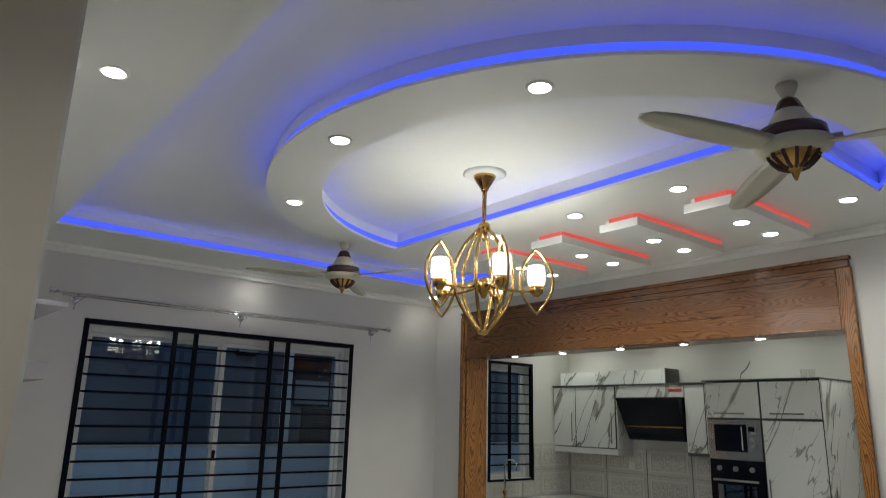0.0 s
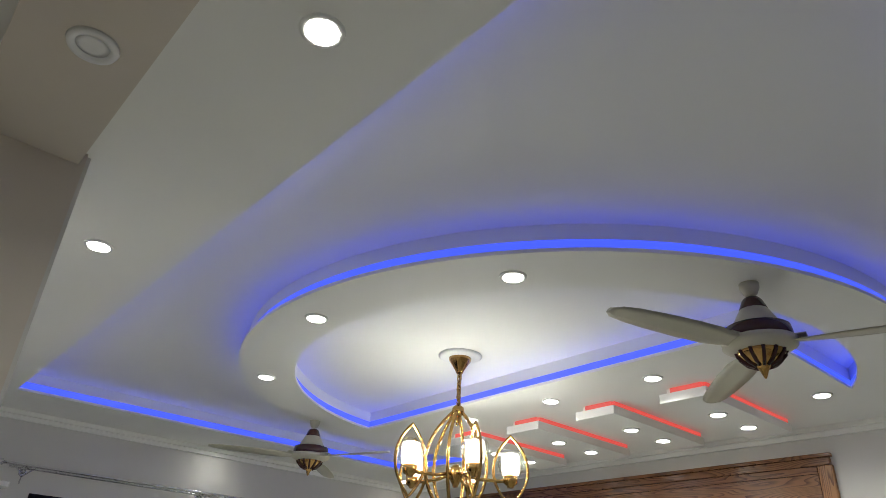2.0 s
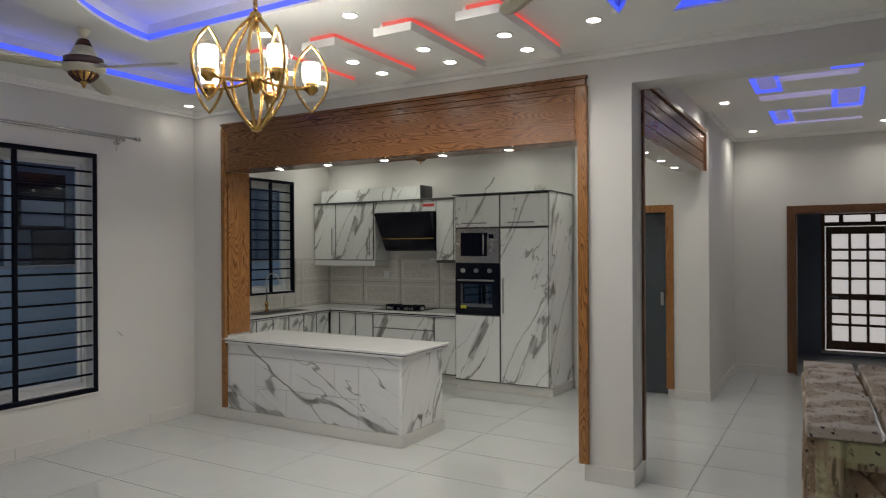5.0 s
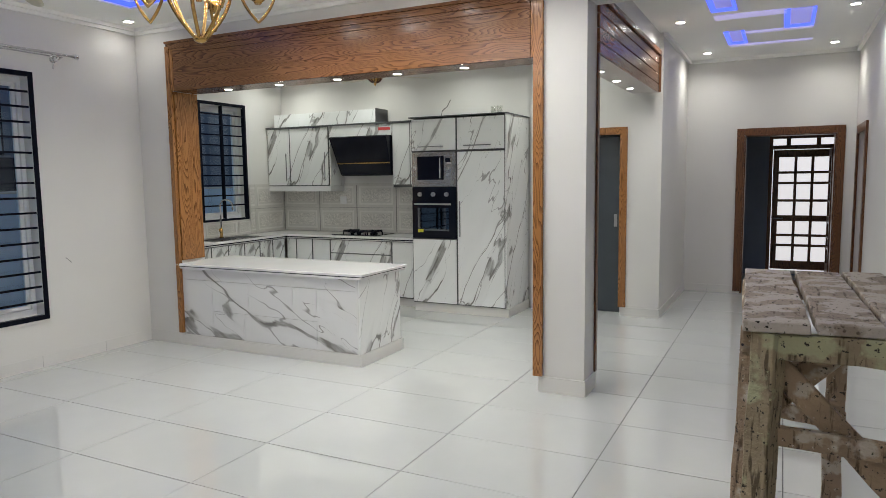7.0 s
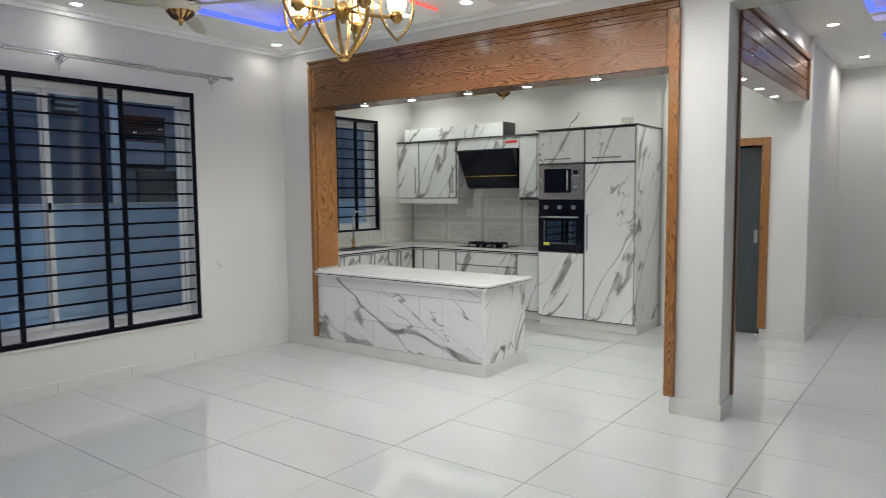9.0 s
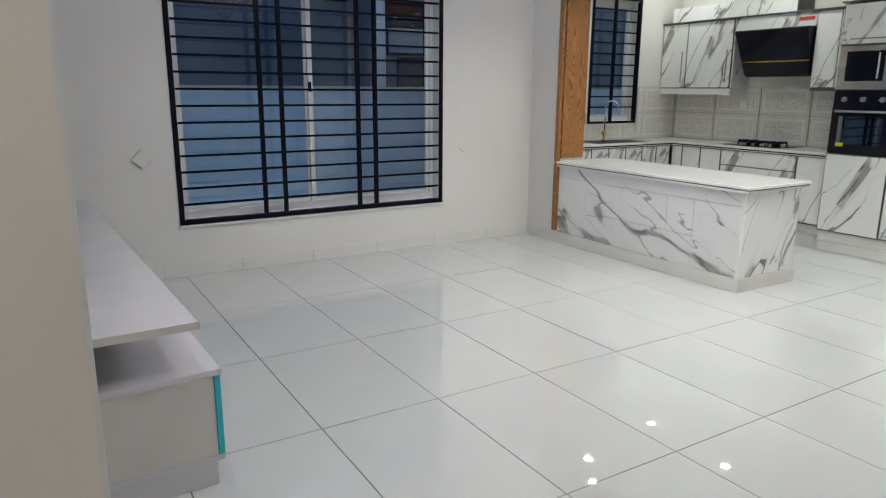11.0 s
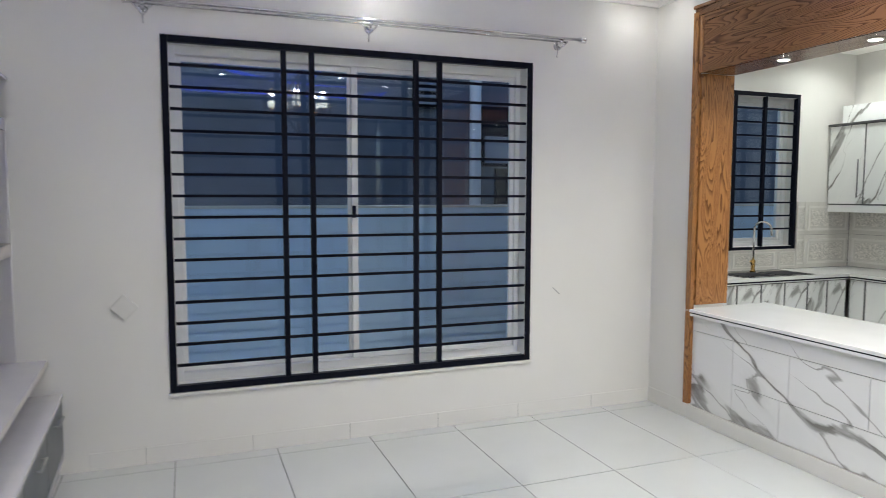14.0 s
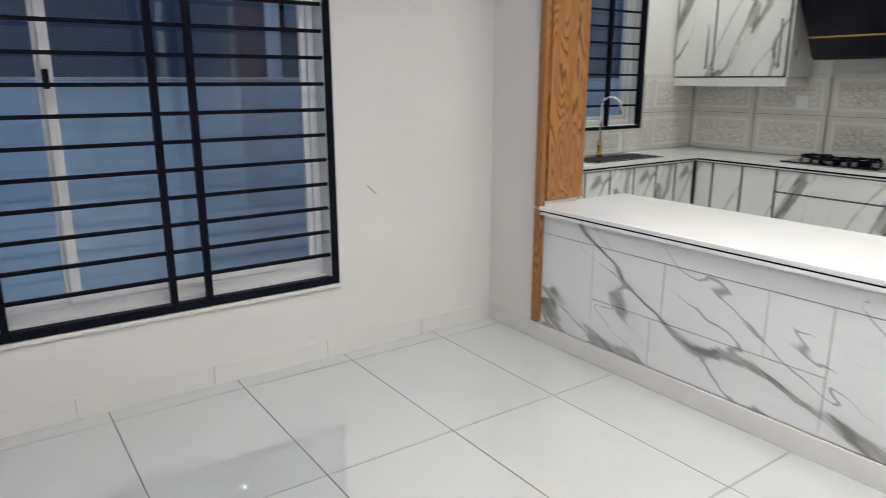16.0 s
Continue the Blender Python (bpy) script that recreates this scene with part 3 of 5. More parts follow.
# ---- windows ----
def window(name, x, y0, y1, z0, z1, zs, uprights, label, split):
    """Black steel grille on the room side of a white sliding window."""
    w = thing(name, (x, (y0 + y1) / 2, z0), label, "window", "", "structure")
    f = 0.038
    part("grille_frame", B((x - 0.035, x + 0.012, y0, y0 + f, z0, z1), (x - 0.035, x + 0.012, y1 - f, y1, z0, z1),
                           (x - 0.035, x + 0.012, y0 + f, y1 - f, z1 - f, z1), (x - 0.035, x + 0.012, y0 + f, y1 - f, z0, z0 + f), bevel=0.003), BLACK, w)
    for z in zs:
        part("bar", B((x - 0.024, x - 0.004, y0 + f, y1 - f, z - 0.0085, z + 0.0085), bevel=0.002), BLACK, w)
    for y in uprights:
        part("upright", B((x - 0.03, x + 0.004, y - 0.0155, y + 0.0155, z0 + f, z1 - f), bevel=0.002), BLACK, w)
    xs = x - 0.15
    g = 0.055
    o = part("outer_frame", B((xs - 0.04, xs + 0.05, y0 + 0.02, y0 + g + 0.02, z0 + 0.03, z1 - 0.03), (xs - 0.04, xs + 0.05, y1 - g - 0.02, y1 - 0.02, z0 + 0.03, z1 - 0.03),
                              (xs - 0.04, xs + 0.05, y0 + g + 0.02, y1 - g - 0.02, z1 - g - 0.03, z1 - 0.03), (xs - 0.04, xs + 0.05, y0 + g + 0.02, y1 - g - 0.02, z0 + 0.03, z0 + g + 0.03), bevel=0.004), ALU, w, "white aluminium frame")
    ys = [y0 + g + 0.02] + list(split) + [y1 - g - 0.02]
    for i, (a, b) in enumerate(zip(ys, ys[1:])):
        dx = 0.015 if i % 2 else -0.015
        s = 0.03
        sash = part("sash", B((xs + dx - 0.012, xs + dx + 0.012, a - 0.012, a + s, z0 + 0.085, z1 - 0.085), (xs + dx - 0.012, xs + dx + 0.012, b - s, b + 0.012, z0 + 0.085, z1 - 0.085),
                              (xs + dx - 0.012, xs + dx + 0.012, a + s, b - s, z1 - 0.085 - s, z1 - 0.085), (xs + dx - 0.012, xs + dx + 0.012, a + s, b - s, z0 + 0.085, z0 + 0.085 + s), bevel=0.003), ALU, w)
        pane = part("pane", B((xs + dx - 0.003, xs + dx + 0.003, a + s, b - s, z0 + 0.085 + s, z1 - 0.085 - s)), GLASS_B if i else GLASS_D, sash)
        pane.visible_shadow = False
    for y in split:
        part("latch", B((xs + 0.03, xs + 0.045, y - 0.012, y + 0.012, (z0 + z1) / 2 - 0.02, (z0 + z1) / 2 + 0.06), bevel=0.003), BLACK, w)
    part("window_sill", B((x - 0.02, x + 0.018, y0 - 0.01, y1 + 0.01, z0 - 0.022, z0 - 0.002), bevel=0.004), TRIMW, w)
    return w


window("window_1", WX, -3.367, -1.025, 0.405, 2.45, [2.29 - 0.1236 * i for i in range(15)], (-2.69, -2.522, -1.856, -1.696), "wide white sliding window with bluish glass behind a black steel grille", (-2.243,))
window("window_2", -0.76, 1.49, 2.30, 1.03, 2.52, [2.37 - 0.126 * i for i in range(10)], (1.88,), "narrow kitchen window with a black steel grille", (1.62,))

# curtain rail
r = thing("curtain_rod", (WX + 0.06, -2.17, 2.60), "chrome double curtain rod above the window", "curtain rod")
part("rod", tube([(WX + 0.075, -3.62, 2.615), (WX + 0.075, -0.68, 2.615)], 0.011), CHROME, r)
part("rod", tube([(WX + 0.045, -3.55, 2.60), (WX + 0.045, -0.78, 2.60)], 0.008), CHROME, r)
for y in (-3.62, -0.68):
    part("finial", tube([(WX + 0.075, y - 0.02, 2.615), (WX + 0.075, y - 0.008, 2.615), (WX + 0.075, y + 0.008, 2.615), (WX + 0.075, y + 0.02, 2.615)], 0.022, 14), CHROME, r)
for y in (-3.45, -2.17, -0.84):
    b = part("bracket", tube([(WX + 0.0, y, 2.575), (WX + 0.03, y, 2.575), (WX + 0.06, y, 2.585), (WX + 0.078, y, 2.60)], 0.011), CHROME, r)
    part("wall_plate", tube([(WX + 0.0, y, 2.575), (WX + 0.008, y, 2.575)], 0.026, 16), CHROME, b)
    part("arm", tube([(WX + 0.004, y, 2.50), (WX + 0.012, y, 2.545), (WX + 0.05, y - 0.05, 2.595)], 0.005, 8), CHROME, b)
    part("arm", tube([(WX + 0.012, y, 2.545), (WX + 0.05, y + 0.05, 2.595)], 0.005, 8), CHROME, b)

# ---- kitchen island ----
isl = thing("kitchen_island", (1.48, 0.33, 0), "kitchen island clad in white marble-look panels with grey veins", "kitchen island")
part("carcass", B((0.50, 2.478, 0.012, 0.655, 0.0, 0.729)), LAMG, isl)
fronts = [(0.486, 2.462, 0.628, 0.730), (0.486, 0.865, 0.10, 0.6265), (0.8665, 1.30, 0.345, 0.6265), (1.3015, 1.80, 0.345, 0.6265),
          (1.8015, 2.055, 0.345, 0.6265), (0.8665, 1.24, 0.10, 0.3435), (1.2415, 2.055, 0.10, 0.3435), (2.0565, 2.462, 0.10, 0.6265)]
for a, b, c, d in fronts:
    part("panel", B((a + 0.001, b - 0.001, 0.0, 0.012, c + 0.001, d - 0.001), bevel=0.0012), MARB_I, isl)
part("end_panel", B((2.478, 2.492, 0.002, 0.655, 0.10, 0.730), bevel=0.0015), MARB_T, isl)
part("corner_strip", B((2.4635, 2.4775, -0.004, 0.012, 0.10, 0.730), bevel=0.0015), TOPW, isl)
part("back_panel", B((0.50, 2.478, 0.655, 0.668, 0.10, 0.730), bevel=0.0015), MARB_I, isl)
part("plinth", B((0.462, 2.506, -0.014, -0.001, 0.0, 0.099), (2.4935, 2.506, -0.001, 0.67, 0.0, 0.099), bevel=0.003), TRIMW, isl, "white tile plinth")
wt = thing("island_worktop", (1.48, 0.33, 0.73), "white polished worktop with a dark groove on the island", "worktop")
part("slab", B((0.449, 2.542, -0.035, 0.70, 0.755, 0.777), bevel=0.004), TOPW, wt)
part("groove", B((0.456, 2.531, -0.032, 0.696, 0.7485, 0.7545)), BLACK, wt)
part("under_slab", B((0.456, 2.53, -0.032, 0.695, 0.7305, 0.748), bevel=0.002), TOPW, wt)

# ---- kitchen base units ----
def handle_bar(parent, pts, r=0.006):
    return part("handle", tube(pts, r, 8), HANDLE, parent, "slim grey steel handle")


def base_unit(x0, x1, y0, y1, fronts, side, nm="base_cabinet"):
    """fronts: (lo, hi, z0, z1) along the front; side 'y': front faces south, 'x': front faces east."""
    c = thing(nm, ((x0 + x1) / 2, (y0 + y1) / 2, 0), "marble-look base cabinet with grey edging under the worktop", "cabinet", "kitchen base cabinets")
    part("body", B((x0 + 0.004, x1 - 0.004, y0 + 0.02, y1, 0.10, 0.795) if side == 'y' else (x0, x1 - 0.02, y0 + 0.004, y1 - 0.004, 0.10, 0.795)), EDGE, c)
    part("plinth", B((x0 + 0.002, x1 - 0.002, y0 + 0.06, y1, 0.0, 0.10) if side == 'y' else (x0, x1 - 0.06, y0 + 0.002, y1 - 0.002, 0.0, 0.10)), TRIMW, c)
    for a, b, z0, z1 in fronts:
        if side == 'y':
            d = part("door", B((a + 0.010, b - 0.010, y0, y0 + 0.018, z0 + 0.006, z1 - 0.006), bevel=0.002), MARB_T, c)
            part("edge_frame", B((a + 0.002, b - 0.002, y0 + 0.004, y0 + 0.019, z0 + 0.001, z1 - 0.001)), EDGE, d)
        else:
            d = part("door", B((x1 - 0.018, x1, a + 0.010, b - 0.010, z0 + 0.006, z1 - 0.006), bevel=0.002), MARB_T, c)
            part("edge_frame", B((x1 - 0.019, x1 - 0.004, a + 0.002, b - 0.002, z0 + 0.001, z1 - 0.001)), EDGE, d)
    return c


D = (0.11, 0.79)
base_unit(-0.27, 0.15, 2.45, 3.02, [(-0.268, -0.11, *D), (-0.11, 0.15, *D)], 'y')
base_unit(0.15, 0.43, 2.45, 3.02, [(0.15, 0.43, *D)], 'y')
base_unit(0.43, 1.34, 2.45, 3.02, [(0.43, 1.34, 0.62, 0.79), (0.43, 1.34, 0.365, 0.62), (0.43, 1.34, 0.11, 0.365)], 'y')
base_unit(1.34, 1.70, 2.45, 3.02, [(1.34, 1.70, *D)], 'y')
for a, b in ((0.30, 0.86), (0.86, 1.40), (1.40, 1.94), (1.94, 2.42)):
    base_unit(-0.76, -0.27, a, b, [(a, (a + b) / 2, *D), ((a + b) / 2, b, *D)], 'x')
kw = thing("kitchen_worktop", (0.4, 2.7, 0.80), "white L-shaped worktop with dark groove", "worktop")
part("slab", B((-0.24, 1.70, 2.42, 3.02, 0.818, 0.844), (-0.755, -0.24, 0.27, 3.02, 0.818, 0.844)), TOPW, kw)
part("groove", B((-0.243, 1.70, 2.423, 3.02, 0.805, 0.8175), (-0.755, -0.243, 0.274, 3.02, 0.805, 0.8175)), BLACK, kw)
part("under_slab", B((-0.245, 1.70, 2.424, 3.02, 0.796, 0.8045), (-0.755, -0.245, 0.275, 3.02, 0.796, 0.8045)), TOPW, kw)

# sink and tap
sk = thing("sink", (-0.50, 1.65, 0.818), "black undermounted sink in the worktop", "sink")
part("rim", B((-0.70, -0.30, 1.25, 2.05, 0.8185, 0.823), bevel=0.002), OVENB, sk)
part("bowl", B((-0.585, -0.34, 1.29, 1.63, 0.8235, 0.8245), (-0.585, -0.34, 1.67, 2.01, 0.8235, 0.8245)), BLACK, sk)
tp = thing("tap", (-0.62, 1.65, 0.823), "gold kitchen tap with a curved chrome spout", "tap")
part("body", revolve([(0.026, 0.823), (0.026, 0.835), (0.018, 0.84), (0.018, 0.93), (0.014, 0.94)], 18, -0.62, 1.65), GOLD, tp)
part("lever", tube([(-0.62, 1.65, 0.89), (-0.59, 1.60, 0.90), (-0.56, 1.56, 0.93)], 0.009), GOLD, tp)
part("spout", tube([(-0.62, 1.65, 0.93), (-0.62, 1.65, 1.22)] + [(-0.62 + 0.07 - 0.07 * math.cos(a), 1.65 + 0.03 - 0.03 * math.cos(a), 1.22 + 0.07 * math.sin(a)) for a in np.linspace(0.3, 3.0, 9)] + [(-0.475, 1.713, 1.16)], 0.010), CHROME, tp)

# cooktop
ck = thing("cooktop", (0.76, 2.70, 0.818), "black glass gas cooktop with cast iron grates", "cooktop")
part("glass_plate", B((0.42, 1.10, 2.50, 2.92, 0.8185, 0.828), bevel=0.003), OVENB, ck)
for cx0, cy0 in ((0.58, 2.72), (0.92, 2.72), (0.75, 2.64)):
    br = part("burner", revolve([(0.05, 0.828), (0.05, 0.838), (0.03, 0.846), (0.03, 0.852)], 20, cx0, cy0), BLACK, ck)
    bm = bmesh.new()
    for a in range(4):
        c, s = math.cos(a * math.pi / 2 + 0.785), math.sin(a * math.pi / 2 + 0.785)
        tube([(cx0 + 0.11 * c, cy0 + 0.11 * s, 0.829), (cx0 + 0.10 * c, cy0 + 0.10 * s, 0.868), (cx0 + 0.035 * c, cy0 + 0.035 * s, 0.866)], 0.010, 6, bm=bm)
    tube([(cx0 + 0.105 * math.cos(a), cy0 + 0.105 * math.sin(a), 0.86) for a in np.linspace(0, 6.0, 20)], 0.009, 6, bm=bm)
    part("grate", bm, BLACK, br)
for i in range(3):
    part("knob", revolve([(0.018, 0.828), (0.018, 0.845), (0.014, 0.85)], 14, 0.66 + 0.1 * i, 2.545), STEEL, ck)
for ob in (sk, tp, ck):
    ob.location.z += 0.026

# tall unit with oven and microwave
tu = thing("tall_cabinet", (2.29, 2.66, 0), "tall marble-look cabinet with grey edging and a white plinth", "cabinet")
part("body", B((1.712, 2.872, 2.325, 3.02, 0.07, 2.19)), EDGE, tu)
part("side_panel", B((2.873, 2.888, 2.30, 3.02, 0.07, 2.20), bevel=0.002), MARB_T, tu)
part("plinth", B((1.72, 2.90, 2.335, 3.02, -0.03, 0.069), bevel=0.003), TRIMW, tu)
part("top_slab", B((1.69, 2.90, 2.288, 3.02, 2.201, 2.214), bevel=0.003), EDGE, tu)
for a, b, z0, z1, hz in ((1.712, 2.29, 1.825, 2.19, 1), (2.29, 2.872, 1.825, 2.19, 1), (1.712, 2.29, 0.075, 0.825, 0), (2.29, 2.872, 0.075, 1.815, 2)):
    d = part("door", B((a + 0.010, b - 0.010, 2.303, 2.321, z0 + 0.007, z1 - 0.007), bevel=0.002), MARB_T, tu)
    part("edge_frame", B((a + 0.002, b - 0.002, 2.308, 2.3245, z0 + 0.001, z1 - 0.001)), EDGE, d)
    if hz == 1:
        handle_bar(d, [(a + 0.10, 2.283, z0 + 0.05), (a + 0.42, 2.283, z0 + 0.05)])
    elif hz == 2:
        handle_bar(d, [(a + 0.045, 2.283, 0.86), (a + 0.045, 2.283, 1.26)])

ov = thing("oven", (2.0, 2.5, 0.83), "black built-in oven with steel knobs and handle", "oven")
part("body", B((1.722, 2.282, 2.304, 2.324, 0.832, 1.418), bevel=0.003), OVENB, ov)
part("control_panel", B((1.726, 2.278, 2.298, 2.3035, 1.27, 1.41), bevel=0.001), OVENB, ov)
dr = part("door", B((1.726, 2.278, 2.290, 2.3035, 0.845, 1.262), bevel=0.003), OVENB, ov)
part("window", B((1.80, 2.20, 2.2865, 2.2895, 0.92, 1.18)), GLASS_K, dr)
part("handle", tube([(1.77, 2.26, 1.225), (2.235, 2.26, 1.225)], 0.010), STEEL, dr, "steel bar handle")
for x in (1.79, 2.215):
    part("handle_post", tube([(x, 2.29, 1.225), (x, 2.26, 1.225)], 0.007, 8), STEEL, dr)
for x in (1.83, 2.0, 2.17):
    part("knob", tube([(x, 2.298, 1.335), (x, 2.272, 1.335)], 0.024, 16), STEEL, ov)
part("energy_sticker", B((1.80, 1.87, 2.2855, 2.2863, 0.90, 0.935)), YELLOW, ov)
mw = thing("microwave", (2.0, 2.5, 1.43), "built-in microwave with steel surround and black door", "microwave")
part("surround", B((1.722, 2.282, 2.298, 2.324, 1.425, 1.812), bevel=0.003), STEEL_L, mw)
part("door", B((1.80, 2.13, 2.285, 2.2975, 1.50, 1.765), bevel=0.003), OVENB, mw)
part("handle", tube([(2.10, 2.268, 1.52), (2.10, 2.268, 1.745)], 0.009), CHROME, mw)
part("control_panel", B((2.142, 2.235, 2.288, 2.2975, 1.50, 1.765), bevel=0.002), STEEL_L, mw)
part("display", B((2.16, 2.22, 2.2855, 2.2878, 1.70, 1.745)), OVENB, mw)
for z in (1.56, 1.625):
    part("knob", tube([(2.188, 2.288, z), (2.188, 2.268, z)], 0.016, 14), STEEL, mw)
for x in (2.68, 2.752):
    tm = thing("glass_tumbler", (x, 2.45, 2.252), "clear glass tumbler standing on the tall cabinet", "glass", "tumblers on the cabinet")
    part("wall", revolve([(0.028, 2.252), (0.030, 2.29), (0.034, 2.33), (0.032, 2.33), (0.028, 2.26)], 18, x, 2.45), GLASS_C, tm)
    part("base", revolve([(0.027, 2.252), (0.027, 2.259), (0.002, 2.259)], 18, x, 2.45), GLASS_C, tm)
part("cord", tube([(2.05, 2.42, 2.254), (2.06, 2.43, 2.31), (2.12, 2.44, 2.36), (2.16, 2.44, 2.43)], 0.004, 6), BLACK, thing("loose_cable", (2.05, 2.42, 2.252), "loose dark cable end standing up on the tall cabinet", "cable"))
for ob in (tu, ov, mw):
    ob.location.z += 0.03

# upper cabinets and hood
uc = thing("wall_cabinet", (-0.25, 2.87, 1.42), "marble-look wall cabinet with two doors", "cabinet", "kitchen wall cabinets")
part("body", B((-0.755, 0.268, 2.722, 3.02, 1.466, 2.232)), EDGE, uc)
part("bottom_shelf", B((-0.755, 0.285, 2.70, 3.02, 1.395, 1.464), bevel=0.003), TOPW, uc)
for a, b in ((-0.75, -0.37), (-0.37, 0.262)):
    d = part("door", B((a + 0.008, b - 0.008, 2.70, 2.718, 1.477, 2.225), bevel=0.002), MARB_T, uc)
    part("edge_frame", B((a + 0.002, b - 0.002, 2.705, 2.7215, 1.471, 2.231)), EDGE, d)
    handle_bar(d, [(b - 0.05, 2.68, 1.54), (b - 0.05, 2.68, 1.90)])
part("side_panel", B((0.269, 0.285, 2.71, 3.02, 1.466, 2.232), bevel=0.002), MARB_T, uc)
part("top_edge", B((-0.755, 1.70, 2.685, 3.02, 2.2325, 2.25), bevel=0.002), EDGE, uc)
db = thing("duct_box", (0.15, 2.9, 2.25), "long marble-look duct box on the wall cabinets", "duct box")
part("front_panel", B((-0.65, 0.965, 2.74, 2.756, 2.251, 2.42), bevel=0.002), MARB_T, db)
part("end_panel", B((0.965, 0.98, 2.74, 3.02, 2.251, 2.43), bevel=0.002), GAP, db)
part("top_panel", B((-0.65, 0.965, 2.757, 3.02, 2.405, 2.42)), TOPW, db)
uc2 = thing("wall_cabinet", (1.45, 2.87, 1.44), "narrow marble-look wall cabinet beside the hood", "cabinet", "kitchen wall cabinets")
part("body", B((1.222, 1.70, 2.722, 3.02, 1.44, 2.232)), EDGE, uc2)
d = part("door", B((1.232, 1.47, 2.70, 2.718, 1.477, 2.225), bevel=0.002), MARB_T, uc2)
part("edge_frame", B((1.225, 1.478, 2.705, 2.7215, 1.471, 2.231)), EDGE, d)
part("filler_panel", B((1.48, 1.70, 2.702, 2.7215, 1.477, 2.225), bevel=0.002), MARB_T, uc2)
hd = thing("range_hood", (0.75, 2.8, 1.55), "slanted black glass range hood under a marble-look panel", "range hood")
part("upper_panel", B((0.287, 1.22, 2.70, 2.716, 2.09, 2.2315), bevel=0.002), MARB_T, hd)
bm = bmesh.new()
pr = [(2.60, 2.085, 0.36), (2.58, 2.07, 0.36), (2.70, 1.61, 0.45), (2.73, 1.59, 0.45), (3.02, 1.59, 0.45), (3.02, 2.085, 0.36)]
va = [bm.verts.new((x, y, z)) for y, z, x in pr]
vb = [bm.verts.new((1.21, y, z)) for y, z, x in pr]
for i in range(6):
    bm.faces.new((va[i], va[(i + 1) % 6], vb[(i + 1) % 6], vb[i]))
bm.faces.new(va[::-1]), bm.faces.new(vb)
bmesh.ops.recalc_face_normals(bm, faces=bm.faces[:])
bmesh.ops.bevel(bm, geom=bm.edges[:], offset=0.004, segments=2, affect='EDGES')
part("body", bm, OVENB, hd)
bm = bmesh.new()
t = 0.30
yy, zz = 2.70 - 0.12 * t, 1.61 + 0.46 * t
v = [bm.verts.new(c) for c in ((0.43, yy - 0.006, zz - 0.007), (1.208, yy - 0.006, zz - 0.007), (1.208, yy - 0.012, zz + 0.006), (0.43, yy - 0.012, zz + 0.006),
                               (0.43, yy + 0.01, zz - 0.004), (1.208, yy + 0.01, zz - 0.004), (1.208, yy + 0.004, zz + 0.009), (0.43, yy + 0.004, zz + 0.009))]
for f in ((0, 1, 2, 3), (7, 6, 5, 4), (0, 4, 5, 1), (3, 2, 6, 7), (0, 3, 7, 4), (1, 5, 6, 2)):
    bm.faces.new([v[i] for i in f])
part("trim_strip", bm, GOLD, hd, "thin gold strip")
part("sticker", B((1.03, 1.20, 2.697, 2.6995, 2.15, 2.185)), REDST, hd)
sc2 = thing("wall_socket", (0.28, 3.0, 1.30), "white double socket on the tiled splashback", "socket")
part("plate", B((0.22, 0.32, 2.996, 3.008, 1.22, 1.32), bevel=0.004), PLAST, sc2)

# ---- ceiling lamps ----
DL = None


def downlight(x, y, z, watts=DOWN_W, tint=(0.975, 0.985, 0.945), k=1.0):
    global DL
    if DL is None:
        DL = thing("downlight", (0, 0, 0), "round recessed white LED downlight", "downlight", "recessed downlights")
        part("bezel", revolve([(0.037, -0.001), (0.039, -0.006), (0.051, -0.006), (0.053, 0.0)], 28), PLAST, DL)
        part("lens", revolve([(0.039, -0.003), (0.038, -0.0075)], 28), LENS, DL)
        ob = DL
        ob.location = (x, y, z)
    else:
        ob = copy_thing(DL, pose(x, y, z) @ Matrix.Diagonal((k, k, 1, 1)))
    ld = bpy.data.lights.new("downlight_lamp", 'AREA')
    ld.shape, ld.size, ld.energy, ld.color, ld.spread = 'DISK', 0.088 * k, watts, tint, radians(150)
    lo = new("downlight_lamp", ld)
    lo.matrix_world = pose(x, y, z - 0.012)
    return ob


for x, y in ((2.44, -1.455), (3.115, -1.46), (3.793, -1.455), (4.307, -0.656), (2.182, -2.811), (3.142, -3.089), (4.067, -2.803),
             (1.655, -4.02), (3.12, -4.02), (4.60, -4.0)):
    downlight(x, y, ZC)
for x, y in ((0.234, -2.109), (0.283, -0.264)):
    downlight(x, y, ZC, DOWN_W * 0.15)
spot = thing("unlit_downlight", (0, 0, 0), "unlit round white downlight in the beam", "downlight")
part("bezel", revolve([(0.036, -0.001), (0.040, -0.010), (0.054, -0.010), (0.058, 0.0)], 28), PLAST, spot)
part("lens", revolve([(0.0005, -0.006), (0.024, -0.0055), (0.039, -0.003)], 28), PLAST, spot, "frosted lens, not lit")
spot.location = (4.235, -4.372, 2.93)
BARS = ((2.005, 2.275), (2.575, 2.845), (3.14, 3.41), (3.705, 3.975))
